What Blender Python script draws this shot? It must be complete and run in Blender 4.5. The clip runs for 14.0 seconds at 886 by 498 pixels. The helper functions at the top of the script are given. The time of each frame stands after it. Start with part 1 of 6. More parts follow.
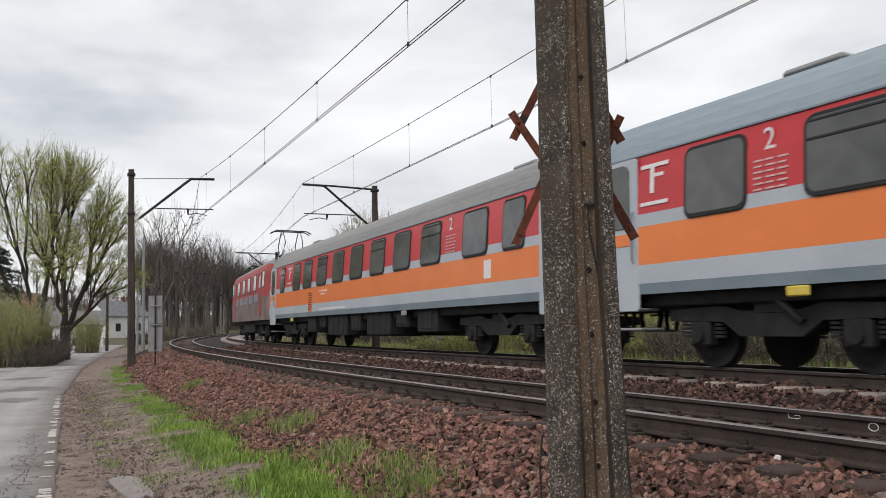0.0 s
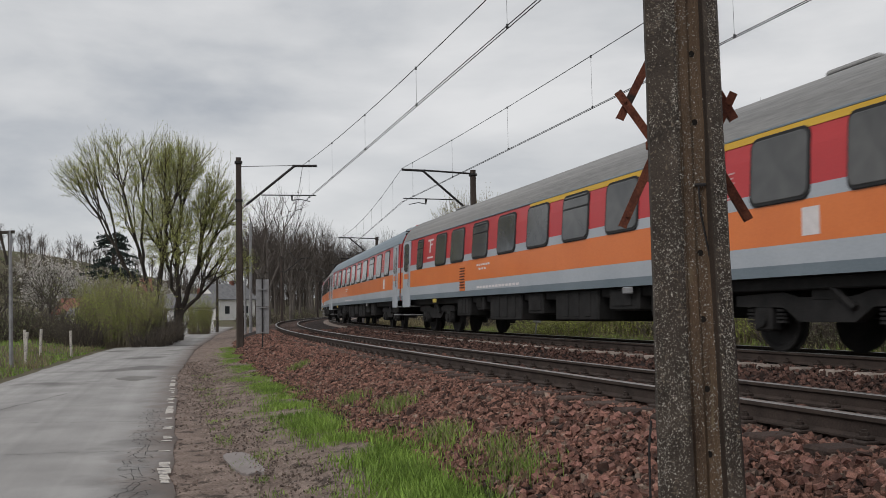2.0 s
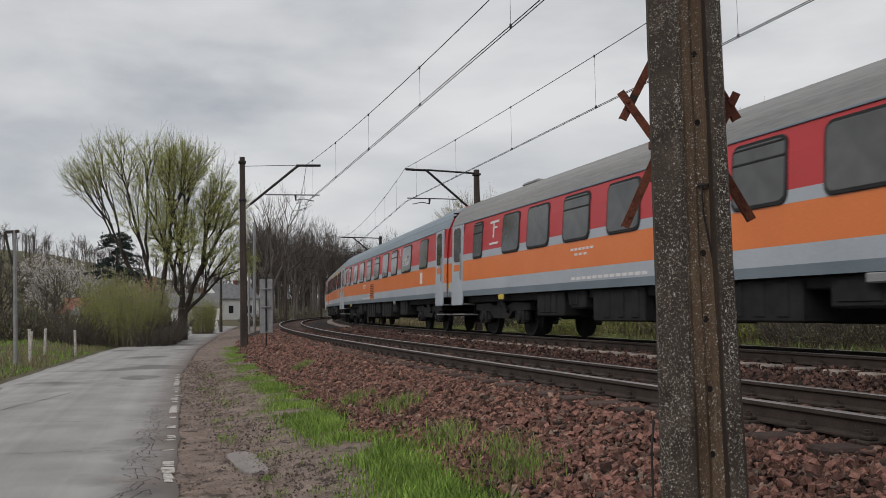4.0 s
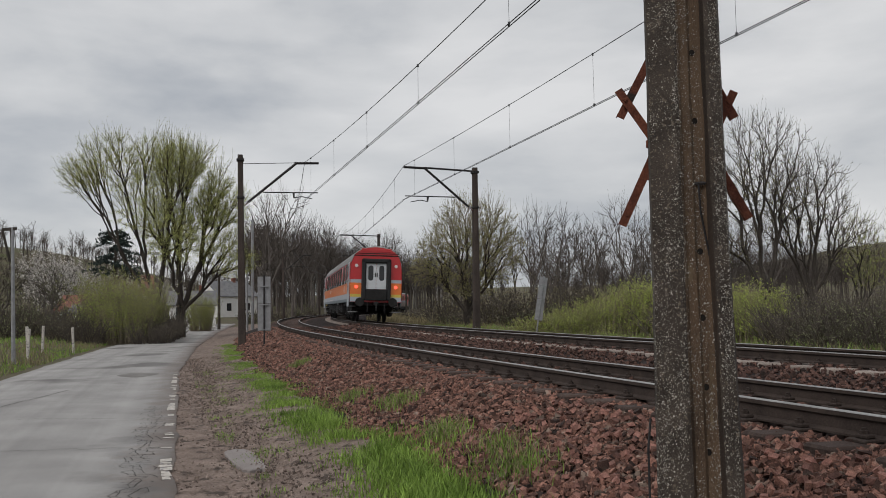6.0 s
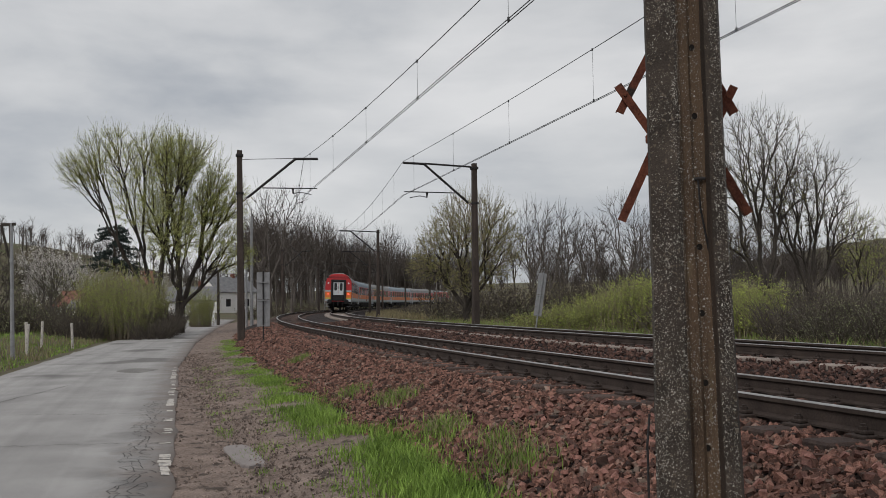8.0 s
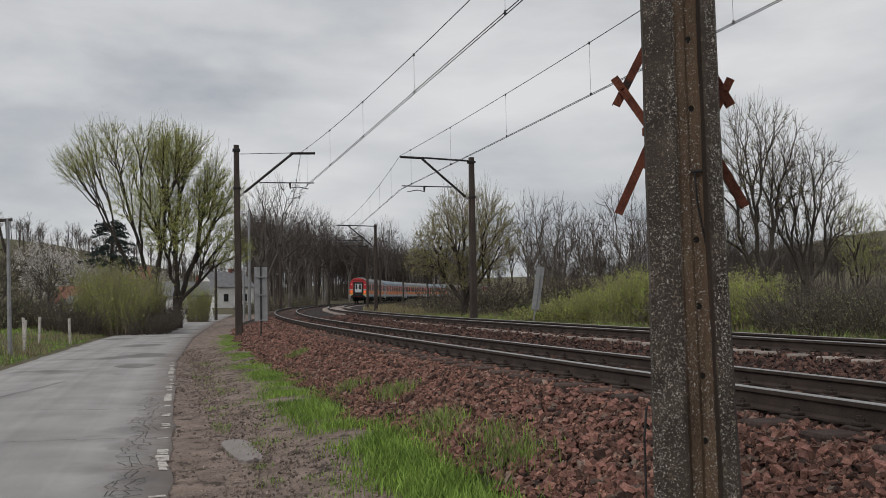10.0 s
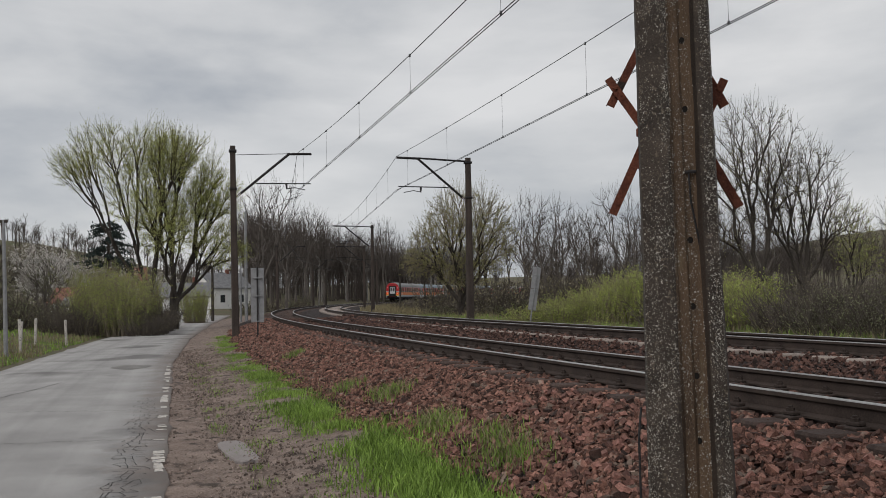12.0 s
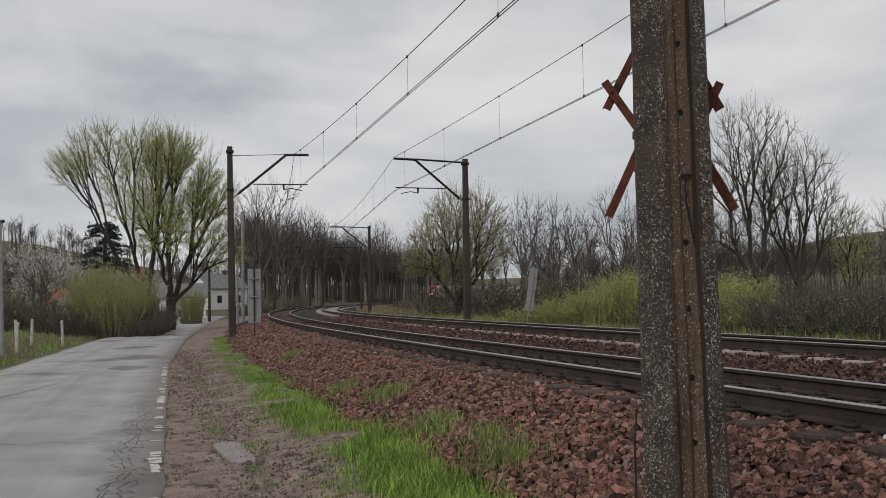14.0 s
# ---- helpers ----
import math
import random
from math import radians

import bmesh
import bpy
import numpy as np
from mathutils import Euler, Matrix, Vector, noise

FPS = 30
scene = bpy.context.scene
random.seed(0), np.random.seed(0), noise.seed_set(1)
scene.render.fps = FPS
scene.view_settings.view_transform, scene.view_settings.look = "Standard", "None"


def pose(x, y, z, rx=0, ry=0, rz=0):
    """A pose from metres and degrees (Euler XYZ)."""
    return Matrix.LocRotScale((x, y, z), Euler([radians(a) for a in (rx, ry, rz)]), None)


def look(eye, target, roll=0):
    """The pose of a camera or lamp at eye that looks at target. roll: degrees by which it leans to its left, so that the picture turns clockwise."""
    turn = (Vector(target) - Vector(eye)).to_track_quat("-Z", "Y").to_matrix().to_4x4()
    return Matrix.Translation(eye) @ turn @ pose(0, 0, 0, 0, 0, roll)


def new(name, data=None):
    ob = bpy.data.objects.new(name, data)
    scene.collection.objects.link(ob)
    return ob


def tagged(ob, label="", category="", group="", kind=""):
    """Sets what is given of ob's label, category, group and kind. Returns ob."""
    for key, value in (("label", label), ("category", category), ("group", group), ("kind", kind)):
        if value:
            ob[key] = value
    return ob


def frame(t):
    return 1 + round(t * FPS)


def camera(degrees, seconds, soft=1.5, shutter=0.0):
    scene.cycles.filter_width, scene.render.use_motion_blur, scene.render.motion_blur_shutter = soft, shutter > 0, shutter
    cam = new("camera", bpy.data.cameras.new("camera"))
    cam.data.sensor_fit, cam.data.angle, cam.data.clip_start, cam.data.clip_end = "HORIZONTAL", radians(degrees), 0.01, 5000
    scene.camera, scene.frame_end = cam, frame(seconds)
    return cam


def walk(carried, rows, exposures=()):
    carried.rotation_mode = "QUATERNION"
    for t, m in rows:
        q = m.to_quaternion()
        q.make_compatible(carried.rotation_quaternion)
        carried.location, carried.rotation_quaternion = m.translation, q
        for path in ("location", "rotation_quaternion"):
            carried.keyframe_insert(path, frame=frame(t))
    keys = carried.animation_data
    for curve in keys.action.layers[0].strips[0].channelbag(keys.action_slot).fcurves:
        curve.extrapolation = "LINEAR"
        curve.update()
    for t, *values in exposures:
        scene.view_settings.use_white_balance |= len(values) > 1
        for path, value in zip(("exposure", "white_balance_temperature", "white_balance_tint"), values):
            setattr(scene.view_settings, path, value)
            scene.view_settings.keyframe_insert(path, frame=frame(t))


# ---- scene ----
cam = camera(56.0, 14.0, soft=0.9, shutter=0.1)
PATH = [
    (0.0, pose(0.005, -0.003, 1.599, 95.090, 1.416, 0.467)),
    (0.5, pose(-0.008, 0.003, 1.599, 94.581, 1.324, 3.789)),
    (1.0, pose(-0.018, 0.006, 1.599, 94.418, 1.269, 5.553)),
    (1.5, pose(-0.020, 0.010, 1.600, 94.227, 1.233, 6.630)),
    (2.0, pose(-0.028, 0.004, 1.596, 94.149, 1.131, 7.192)),
    (2.5, pose(-0.028, -0.002, 1.599, 94.120, 1.127, 7.498)),
    (3.0, pose(-0.026, -0.004, 1.598, 94.135, 1.145, 7.504)),
    (5.5, pose(-0.022, -0.002, 1.597, 94.061, 0.997, 7.316)),
    (6.0, pose(-0.020, -0.005, 1.598, 93.978, 1.018, 7.309)),
    (6.5, pose(-0.019, -0.005, 1.597, 93.905, 0.981, 7.255)),
    (7.0, pose(-0.017, 0.003, 1.597, 93.819, 0.920, 7.296)),
    (7.5, pose(-0.019, 0.003, 1.599, 93.758, 0.994, 7.263)),
    (8.0, pose(-0.019, 0.006, 1.596, 93.693, 0.986, 7.261)),
    (10.5, pose(-0.012, 0.015, 1.594, 93.262, 1.278, 7.058)),
    (11.0, pose(-0.009, 0.014, 1.596, 93.270, 1.361, 7.016)),
    (11.5, pose(-0.007, 0.006, 1.596, 93.283, 1.367, 6.953)),
    (12.0, pose(-0.003, 0.015, 1.596, 93.316, 1.330, 6.909)),
    (12.5, pose(-0.002, 0.009, 1.598, 93.335, 1.296, 6.848)),
    (13.0, pose(-0.002, 0.009, 1.600, 93.349, 1.328, 6.806)),
    (13.5, pose(-0.003, 0.001, 1.596, 93.383, 1.254, 6.749)),
    (14.0, pose(-0.000, -0.000, 1.600, 93.379, 1.241, 6.700)),
]
walk(cam, PATH, exposures=[(0.0, 0.36), (0.5, 0.19), (1.0, 0.06), (1.5, -0.05), (3.0, -0.08), (5.5, -0.12), (14.0, -0.14)])

# ---------------------------------------------------------------- world and sun
world = bpy.data.worlds.new("overcast_sky")
scene.world = world
world.use_nodes = True
wn, wl = world.node_tree.nodes, world.node_tree.links
wn.clear()
w_out = wn.new("ShaderNodeOutputWorld")
w_bg = wn.new("ShaderNodeBackground")
w_sky = wn.new("ShaderNodeTexSky")
w_sky.sky_type = "NISHITA"
w_sky.sun_disc = False
w_sky.sun_elevation = radians(42)
w_sky.sun_rotation = radians(150)
w_co = wn.new("ShaderNodeTexCoord")
w_map = wn.new("ShaderNodeMapping")
w_map.inputs["Scale"].default_value = (1.0, 1.0, 3.0)
w_noise = wn.new("ShaderNodeTexNoise")
w_noise.inputs["Scale"].default_value = 2.3
w_noise.inputs["Detail"].default_value = 7
w_noise.inputs["Roughness"].default_value = 0.5
w_noise.inputs["Distortion"].default_value = 0.15
w_ramp = wn.new("ShaderNodeValToRGB")
w_ramp.color_ramp.elements[0].position = 0.36
w_ramp.color_ramp.elements[0].color = (0.39, 0.415, 0.455, 1)
w_ramp.color_ramp.elements[1].position = 0.64
w_ramp.color_ramp.elements[1].color = (0.75, 0.75, 0.755, 1)
w_mid = w_ramp.color_ramp.elements.new(0.50)
w_mid.color = (0.60, 0.61, 0.625, 1)
w_dim = wn.new("ShaderNodeVectorMath")
w_dim.operation = "SCALE"
w_dim.inputs["Scale"].default_value = 0.006
w_add = wn.new("ShaderNodeVectorMath")
w_add.operation = "ADD"
wl.new(w_co.outputs["Generated"], w_map.inputs["Vector"])
wl.new(w_map.outputs["Vector"], w_noise.inputs["Vector"])
wl.new(w_noise.outputs["Fac"], w_ramp.inputs["Fac"])
wl.new(w_sky.outputs["Color"], w_dim.inputs[0])
wl.new(w_dim.outputs["Vector"], w_add.inputs[0])
wl.new(w_ramp.outputs["Color"], w_add.inputs[1])
wl.new(w_add.outputs["Vector"], w_bg.inputs["Color"])
w_bg.inputs["Strength"].default_value = 1.0
wl.new(w_bg.outputs["Background"], w_out.inputs["Surface"])

sun_data = bpy.data.lights.new("sun", "SUN")
sun_data.energy = 1.45
sun_data.angle = radians(25)
sun_data.color = (1.0, 0.97, 0.93)
sun = new("sun", sun_data)
sun.matrix_world = look((-30, -40, 60), (0, 10, 0))
scene.view_settings.exposure = 0.0

# ---------------------------------------------------------------- materials


def surface(name, dark, light, scale=6.0, rough=0.85, bump=0.3, metal=0.0, fine=60.0, spots=None, spot_scale=1.2, spot_cut=0.58, stretch=(1, 1, 1), random_tint=0.0, coords="Object", bump_dist=0.02, island=False, spec=0.4, coat=0.0):
    """Two colours mixed by coarse and fine noise, with stains, relief and a tint by object or by island."""
    m = bpy.data.materials.new(name)
    m.use_nodes = True
    nd, ln = m.node_tree.nodes, m.node_tree.links
    b = nd["Principled BSDF"]
    co = nd.new("ShaderNodeTexCoord")
    mp = nd.new("ShaderNodeMapping")
    mp.inputs["Scale"].default_value = stretch
    ln.new(co.outputs[coords], mp.inputs["Vector"])
    n1 = nd.new("ShaderNodeTexNoise")
    n1.inputs["Scale"].default_value = scale
    n1.inputs["Detail"].default_value = 5
    n2 = nd.new("ShaderNodeTexNoise")
    n2.inputs["Scale"].default_value = fine
    n2.inputs["Detail"].default_value = 3
    for n in (n1, n2):
        ln.new(mp.outputs["Vector"], n.inputs["Vector"])
    mean = nd.new("ShaderNodeMath")
    mean.operation = "MULTIPLY_ADD"
    mean.inputs[1].default_value = 0.45
    ln.new(n2.outputs["Fac"], mean.inputs[0])
    half = nd.new("ShaderNodeMath")
    half.operation = "MULTIPLY"
    half.inputs[1].default_value = 0.55
    ln.new(n1.outputs["Fac"], half.inputs[0])
    ln.new(half.outputs[0], mean.inputs[2])
    ramp = nd.new("ShaderNodeValToRGB")
    ramp.color_ramp.elements[0].position = 0.34
    ramp.color_ramp.elements[0].color = (*dark, 1)
    ramp.color_ramp.elements[1].position = 0.66
    ramp.color_ramp.elements[1].color = (*light, 1)
    ln.new(mean.outputs[0], ramp.inputs["Fac"])
    colour = ramp.outputs["Color"]
    if spots:
        n3 = nd.new("ShaderNodeTexNoise")
        n3.inputs["Scale"].default_value = spot_scale
        n3.inputs["Detail"].default_value = 6
        ln.new(mp.outputs["Vector"], n3.inputs["Vector"])
        cut = nd.new("ShaderNodeValToRGB")
        cut.color_ramp.elements[0].position = spot_cut
        cut.color_ramp.elements[1].position = spot_cut + 0.08
        ln.new(n3.outputs["Fac"], cut.inputs["Fac"])
        mix = nd.new("ShaderNodeMix")
        mix.data_type = "RGBA"
        mix.inputs["B"].default_value = (*spots, 1)
        ln.new(cut.outputs["Color"], mix.inputs["Factor"])
        ln.new(colour, mix.inputs["A"])
        colour = mix.outputs["Result"]
    if random_tint:
        hsv = nd.new("ShaderNodeHueSaturation")
        if island:
            info = nd.new("ShaderNodeNewGeometry")
            source = info.outputs["Random Per Island"]
        else:
            info = nd.new("ShaderNodeObjectInfo")
            source = info.outputs["Random"]
        rng = nd.new("ShaderNodeMapRange")
        rng.inputs["To Min"].default_value = 1 - random_tint
        rng.inputs["To Max"].default_value = 1 + random_tint
        ln.new(source, rng.inputs["Value"])
        ln.new(rng.outputs["Result"], hsv.inputs["Value"])
        ln.new(colour, hsv.inputs["Color"])
        colour = hsv.outputs["Color"]
    ln.new(colour, b.inputs["Base Color"])
    b.inputs["Roughness"].default_value = rough
    b.inputs["Metallic"].default_value = metal
    b.inputs["Specular IOR Level"].default_value = spec
    b.inputs["Coat Weight"].default_value = coat
    if bump:
        bp = nd.new("ShaderNodeBump")
        bp.inputs["Strength"].default_value = bump
        bp.inputs["Distance"].default_value = bump_dist
        ln.new(mean.outputs[0], bp.inputs["Height"])
        ln.new(bp.outputs["Normal"], b.inputs["Normal"])
    return m


def glow(name, colour, strength):
    m = bpy.data.materials.new(name)
    m.use_nodes = True
    b = m.node_tree.nodes["Principled BSDF"]
    b.inputs["Base Color"].default_value = (*colour, 1)
    b.inputs["Emission Color"].default_value = (*colour, 1)
    b.inputs["Emission Strength"].default_value = strength
    return m


M_GROUND = surface("meadow_ground", (0.055, 0.048, 0.026), (0.125, 0.105, 0.06), 0.5, 0.95, 0.5, fine=14, spots=(0.075, 0.085, 0.028), spot_scale=0.12, spot_cut=0.56)


def road_surface():
    """Worn asphalt: greyer wheel tracks, brown dust blown in from the broken edge, all by the distance across the lane."""
    m = surface("worn_asphalt", (0.235, 0.226, 0.219), (0.37, 0.358, 0.348), 0.9, 0.9, 0.5, fine=110, spots=(0.155, 0.147, 0.142), spot_scale=0.35, spot_cut=0.57, bump_dist=0.008)
    nd, ln = m.node_tree.nodes, m.node_tree.links
    b = nd["Principled BSDF"]
    base = b.inputs["Base Color"].links[0].from_socket
    across = nd.new("ShaderNodeAttribute")
    across.attribute_name = "across"
    co = nd.new("ShaderNodeTexCoord")
    grain = nd.new("ShaderNodeTexNoise")
    grain.inputs["Scale"].default_value = 2.4
    grain.inputs["Detail"].default_value = 8
    grain.inputs["Roughness"].default_value = 0.68
    ln.new(co.outputs["Object"], grain.inputs["Vector"])
    shift = nd.new("ShaderNodeMath")
    shift.operation = "MULTIPLY_ADD"
    shift.inputs[1].default_value = 1.5
    ln.new(grain.outputs["Fac"], shift.inputs[0])
    ln.new(across.outputs["Fac"], shift.inputs[2])
    dust = nd.new("ShaderNodeMapRange")
    dust.inputs["From Min"].default_value = 0.62
    dust.inputs["From Max"].default_value = 1.25
    dust.inputs["To Min"].default_value = 0.85
    dust.inputs["To Max"].default_value = 0.0
    ln.new(shift.outputs[0], dust.inputs["Value"])
    mix = nd.new("ShaderNodeMix")
    mix.data_type = "RGBA"
    mix.inputs["B"].default_value = (0.215, 0.17, 0.145, 1)
    ln.new(dust.outputs["Result"], mix.inputs["Factor"])
    ln.new(base, mix.inputs["A"])
    wear = nd.new("ShaderNodeTexNoise")
    wear.noise_dimensions = "1D"
    wear.inputs["Scale"].default_value = 2.1
    wear.inputs["Detail"].default_value = 3
    ln.new(across.outputs["Fac"], wear.inputs["W"])
    tone = nd.new("ShaderNodeMapRange")
    tone.inputs["From Min"].default_value = 0.3
    tone.inputs["From Max"].default_value = 0.7
    tone.inputs["To Min"].default_value = 0.86
    tone.inputs["To Max"].default_value = 1.09
    ln.new(wear.outputs["Fac"], tone.inputs["Value"])
    hsv = nd.new("ShaderNodeHueSaturation")
    ln.new(mix.outputs["Result"], hsv.inputs["Color"])
    ln.new(tone.outputs["Result"], hsv.inputs["Value"])
    ln.new(hsv.outputs["Color"], b.inputs["Base Color"])
    return m


M_ROAD = road_surface()
M_DIRT = surface("trodden_dirt", (0.10, 0.070, 0.057), (0.30, 0.232, 0.195), 2.6, 0.95, 1.0, fine=42, spots=(0.06, 0.044, 0.035), spot_scale=3.5, spot_cut=0.57, bump_dist=0.04)
M_GRIT = surface("shoulder_grit", (0.075, 0.052, 0.043), (0.30, 0.24, 0.205), 9, 0.95, 0.3, fine=90, random_tint=0.5, island=True)
# near-black brown: the shade in the gaps between stones is put into this colour
M_BED_SHADE = surface("shade_dark_ballast_bed", (0.008, 0.005, 0.0045), (0.030, 0.016, 0.013), 9, 0.95, 1.0, fine=25, bump_dist=0.05)
M_STONE = surface("rust_stained_ballast_stone", (0.045, 0.020, 0.015), (0.25, 0.128, 0.096), 14, 0.88, 0.5, fine=120, random_tint=0.85, island=True, spots=(0.17, 0.125, 0.10), spot_scale=7, spot_cut=0.57)
M_STONE_GRIMY = surface("brake_dust_ballast_stone", (0.022, 0.011, 0.009), (0.135, 0.072, 0.056), 14, 0.9, 0.5, fine=120, random_tint=0.8, island=True)
M_RAIL = surface("rail_side_rust", (0.026, 0.018, 0.015), (0.066, 0.047, 0.039), 5, 0.85, 0.25, metal=0.1, fine=70)
M_HEAD = surface("polished_rail_head", (0.26, 0.25, 0.245), (0.42, 0.41, 0.40), 3, 0.38, 0.1, metal=0.8, fine=60)
M_TIMBER = surface("oiled_timber_sleeper", (0.035, 0.022, 0.018), (0.11, 0.073, 0.06), 3, 0.9, 0.7, fine=50, stretch=(1, 8, 8), random_tint=0.3)
M_CONC_SLEEPER = surface("pale_concrete_sleeper", (0.19, 0.15, 0.128), (0.38, 0.325, 0.29), 4, 0.9, 0.4, fine=60, random_tint=0.2)
M_CONC = surface("weathered_aggregate_concrete", (0.018, 0.014, 0.011), (0.075, 0.058, 0.046), 7, 0.92, 0.9, fine=150, spots=(0.13, 0.105, 0.08), spot_scale=60, spot_cut=0.585, bump_dist=0.012)
M_CHANNEL = surface("rust_washed_concrete", (0.036, 0.022, 0.014), (0.16, 0.105, 0.065), 3, 0.92, 0.9, fine=150, stretch=(2.2, 2.2, 0.45), spots=(0.20, 0.155, 0.095), spot_scale=4.5, spot_cut=0.60, bump_dist=0.012)
M_CONC_STRIPE = surface("dark_stripe_concrete", (0.016, 0.011, 0.008), (0.052, 0.034, 0.024), 4, 0.85, 0.8, fine=120, stretch=(2, 2, 0.4), bump_dist=0.012)
M_PEBBLE = surface("pale_pebble", (0.15, 0.135, 0.115), (0.42, 0.395, 0.35), 30, 0.7, 0.1, random_tint=0.4, island=True)
M_HOLE = surface("dark_hole", (0.006, 0.005, 0.004), (0.014, 0.011, 0.009), 20, 1.0, 0)
M_RUST = surface("rusty_red_iron", (0.07, 0.018, 0.010), (0.19, 0.06, 0.032), 14, 0.8, 0.5, metal=0.1, fine=90, spots=(0.03, 0.02, 0.016), spot_scale=9, spot_cut=0.6)
M_STEEL_DARK = surface("dark_weathered_steel", (0.018, 0.017, 0.018), (0.05, 0.045, 0.045), 8, 0.7, 0.2, metal=0.4)
M_STEEL_GREY = surface("galvanised_steel", (0.20, 0.20, 0.205), (0.33, 0.33, 0.34), 6, 0.55, 0.1, metal=0.3)
M_WIRE = surface("copper_wire_dark", (0.035, 0.036, 0.04), (0.07, 0.07, 0.075), 10, 0.6, 0, metal=0.3)
M_MAST = surface("brown_grey_mast", (0.028, 0.021, 0.018), (0.075, 0.056, 0.047), 3, 0.85, 0.4, fine=40, stretch=(1, 1, 0.3), spots=(0.13, 0.05, 0.03), spot_scale=1.3, spot_cut=0.6)
M_INSUL = surface("brown_insulator", (0.06, 0.02, 0.012), (0.10, 0.04, 0.025), 20, 0.3, 0)
M_WHITE = surface("worn_white_paint", (0.36, 0.33, 0.30), (0.58, 0.54, 0.49), 9, 0.85, 0.2, fine=70, spots=(0.2, 0.19, 0.19), spot_scale=16, spot_cut=0.55)
M_GRASS = surface("fresh_grass", (0.085, 0.148, 0.02), (0.27, 0.40, 0.075), 1.2, 0.7, 0, fine=20, random_tint=0.35, island=True)
M_DRYGRASS = surface("dry_grass", (0.14, 0.115, 0.06), (0.28, 0.24, 0.14), 2, 0.85, 0, fine=20, random_tint=0.4, island=True)
M_BARK = surface("dark_bark", (0.022, 0.018, 0.015), (0.07, 0.058, 0.048), 5, 0.95, 0.8, fine=40, stretch=(1, 1, 0.25))
M_BARK_GREY = surface("grey_brown_bark", (0.075, 0.064, 0.057), (0.17, 0.148, 0.132), 5, 0.95, 0.5, fine=40, stretch=(1, 1, 0.25))
M_BIRCH = surface("pale_birch_bark", (0.17, 0.155, 0.14), (0.33, 0.31, 0.29), 3, 0.8, 0.3, fine=25, stretch=(1, 1, 0.5), spots=(0.05, 0.045, 0.04), spot_scale=3, spot_cut=0.58)
M_TWIG = surface("thin_twig_bark", (0.05, 0.041, 0.036), (0.118, 0.10, 0.086), 3, 0.95, 0)
M_TWIG_WARM = surface("warm_twig_bark", (0.13, 0.105, 0.075), (0.26, 0.215, 0.16), 3, 0.95, 0)
M_LEAF_WILLOW = surface("young_willow_leaf", (0.33, 0.37, 0.10), (0.55, 0.57, 0.19), 1.0, 0.7, 0, random_tint=0.3, island=True)
M_LEAF_YELLOW = surface("yellow_green_leaf", (0.27, 0.33, 0.06), (0.46, 0.51, 0.13), 1.0, 0.7, 0, random_tint=0.3, island=True)
M_LEAF_DARK = surface("dull_green_leaf", (0.10, 0.105, 0.05), (0.21, 0.21, 0.115), 1.0, 0.8, 0, random_tint=0.35, island=True)
M_WOODS = surface("dark_wood_bark", (0.046, 0.037, 0.033), (0.122, 0.10, 0.089), 3, 0.95, 0)
M_TWIG_WILLOW = surface("olive_willow_twig", (0.10, 0.095, 0.042), (0.20, 0.18, 0.085), 3, 0.95, 0)
M_LEAF_BUD = surface("olive_bud", (0.17, 0.165, 0.05), (0.34, 0.32, 0.12), 1.0, 0.8, 0, random_tint=0.35, island=True)
M_LEAF_BROWN = surface("brown_bud", (0.115, 0.10, 0.06), (0.24, 0.21, 0.13), 1.0, 0.85, 0, random_tint=0.35, island=True)
M_BLOSSOM = surface("white_blossom", (0.45, 0.42, 0.39), (0.70, 0.67, 0.63), 1.0, 0.8, 0, random_tint=0.25, island=True)
M_NEEDLE = surface("dark_pine_needle", (0.012, 0.022, 0.02), (0.035, 0.05, 0.042), 1.0, 0.85, 0, random_tint=0.3, island=True)
M_PLASTER = surface("white_plaster", (0.70, 0.69, 0.67), (0.82, 0.81, 0.79), 1.2, 0.9, 0.1)
M_ROOF = surface("red_brown_roof_tile", (0.13, 0.055, 0.04), (0.24, 0.11, 0.08), 2, 0.9, 0.4, fine=20)
M_ROOF_GREY = surface("grey_roof", (0.12, 0.12, 0.125), (0.22, 0.22, 0.225), 2, 0.9, 0.3, fine=20)
M_WINDOW_DARK = surface("dark_window_pane", (0.02, 0.022, 0.025), (0.04, 0.042, 0.045), 3, 0.15, 0)
M_RED = surface("coach_red_paint", (0.43, 0.024, 0.030), (0.50, 0.032, 0.036), 1.2, 0.38, 0.03, fine=30, coat=0.2)
M_LOCO_RED = surface("faded_red_paint", (0.24, 0.045, 0.04), (0.40, 0.06, 0.055), 1.5, 0.55, 0.05, fine=20)
M_LOCO_GREY = surface("dirty_grey_paint", (0.12, 0.085, 0.075), (0.25, 0.20, 0.185), 1.4, 0.7, 0.05, fine=20)
M_ORANGE = surface("coach_orange_paint", (0.66, 0.165, 0.035), (0.74, 0.20, 0.045), 1.2, 0.4, 0.03, fine=30, coat=0.2)
M_YELLOW = surface("first_class_yellow_paint", (0.62, 0.36, 0.03), (0.70, 0.43, 0.05), 1.2, 0.4, 0.03)
M_PALE = surface("coach_pale_grey_paint", (0.34, 0.37, 0.41), (0.42, 0.45, 0.49), 1.0, 0.42, 0.03, fine=30)
M_SLATE = surface("coach_slate_grey_paint", (0.14, 0.18, 0.21), (0.20, 0.24, 0.275), 1.0, 0.45, 0.03, fine=30)
M_ROOF_COACH = surface("coach_roof_grey", (0.19, 0.19, 0.19), (0.29, 0.285, 0.28), 0.6, 0.75, 0.05, fine=12, stretch=(3, 0.25, 3), spec=0.2)
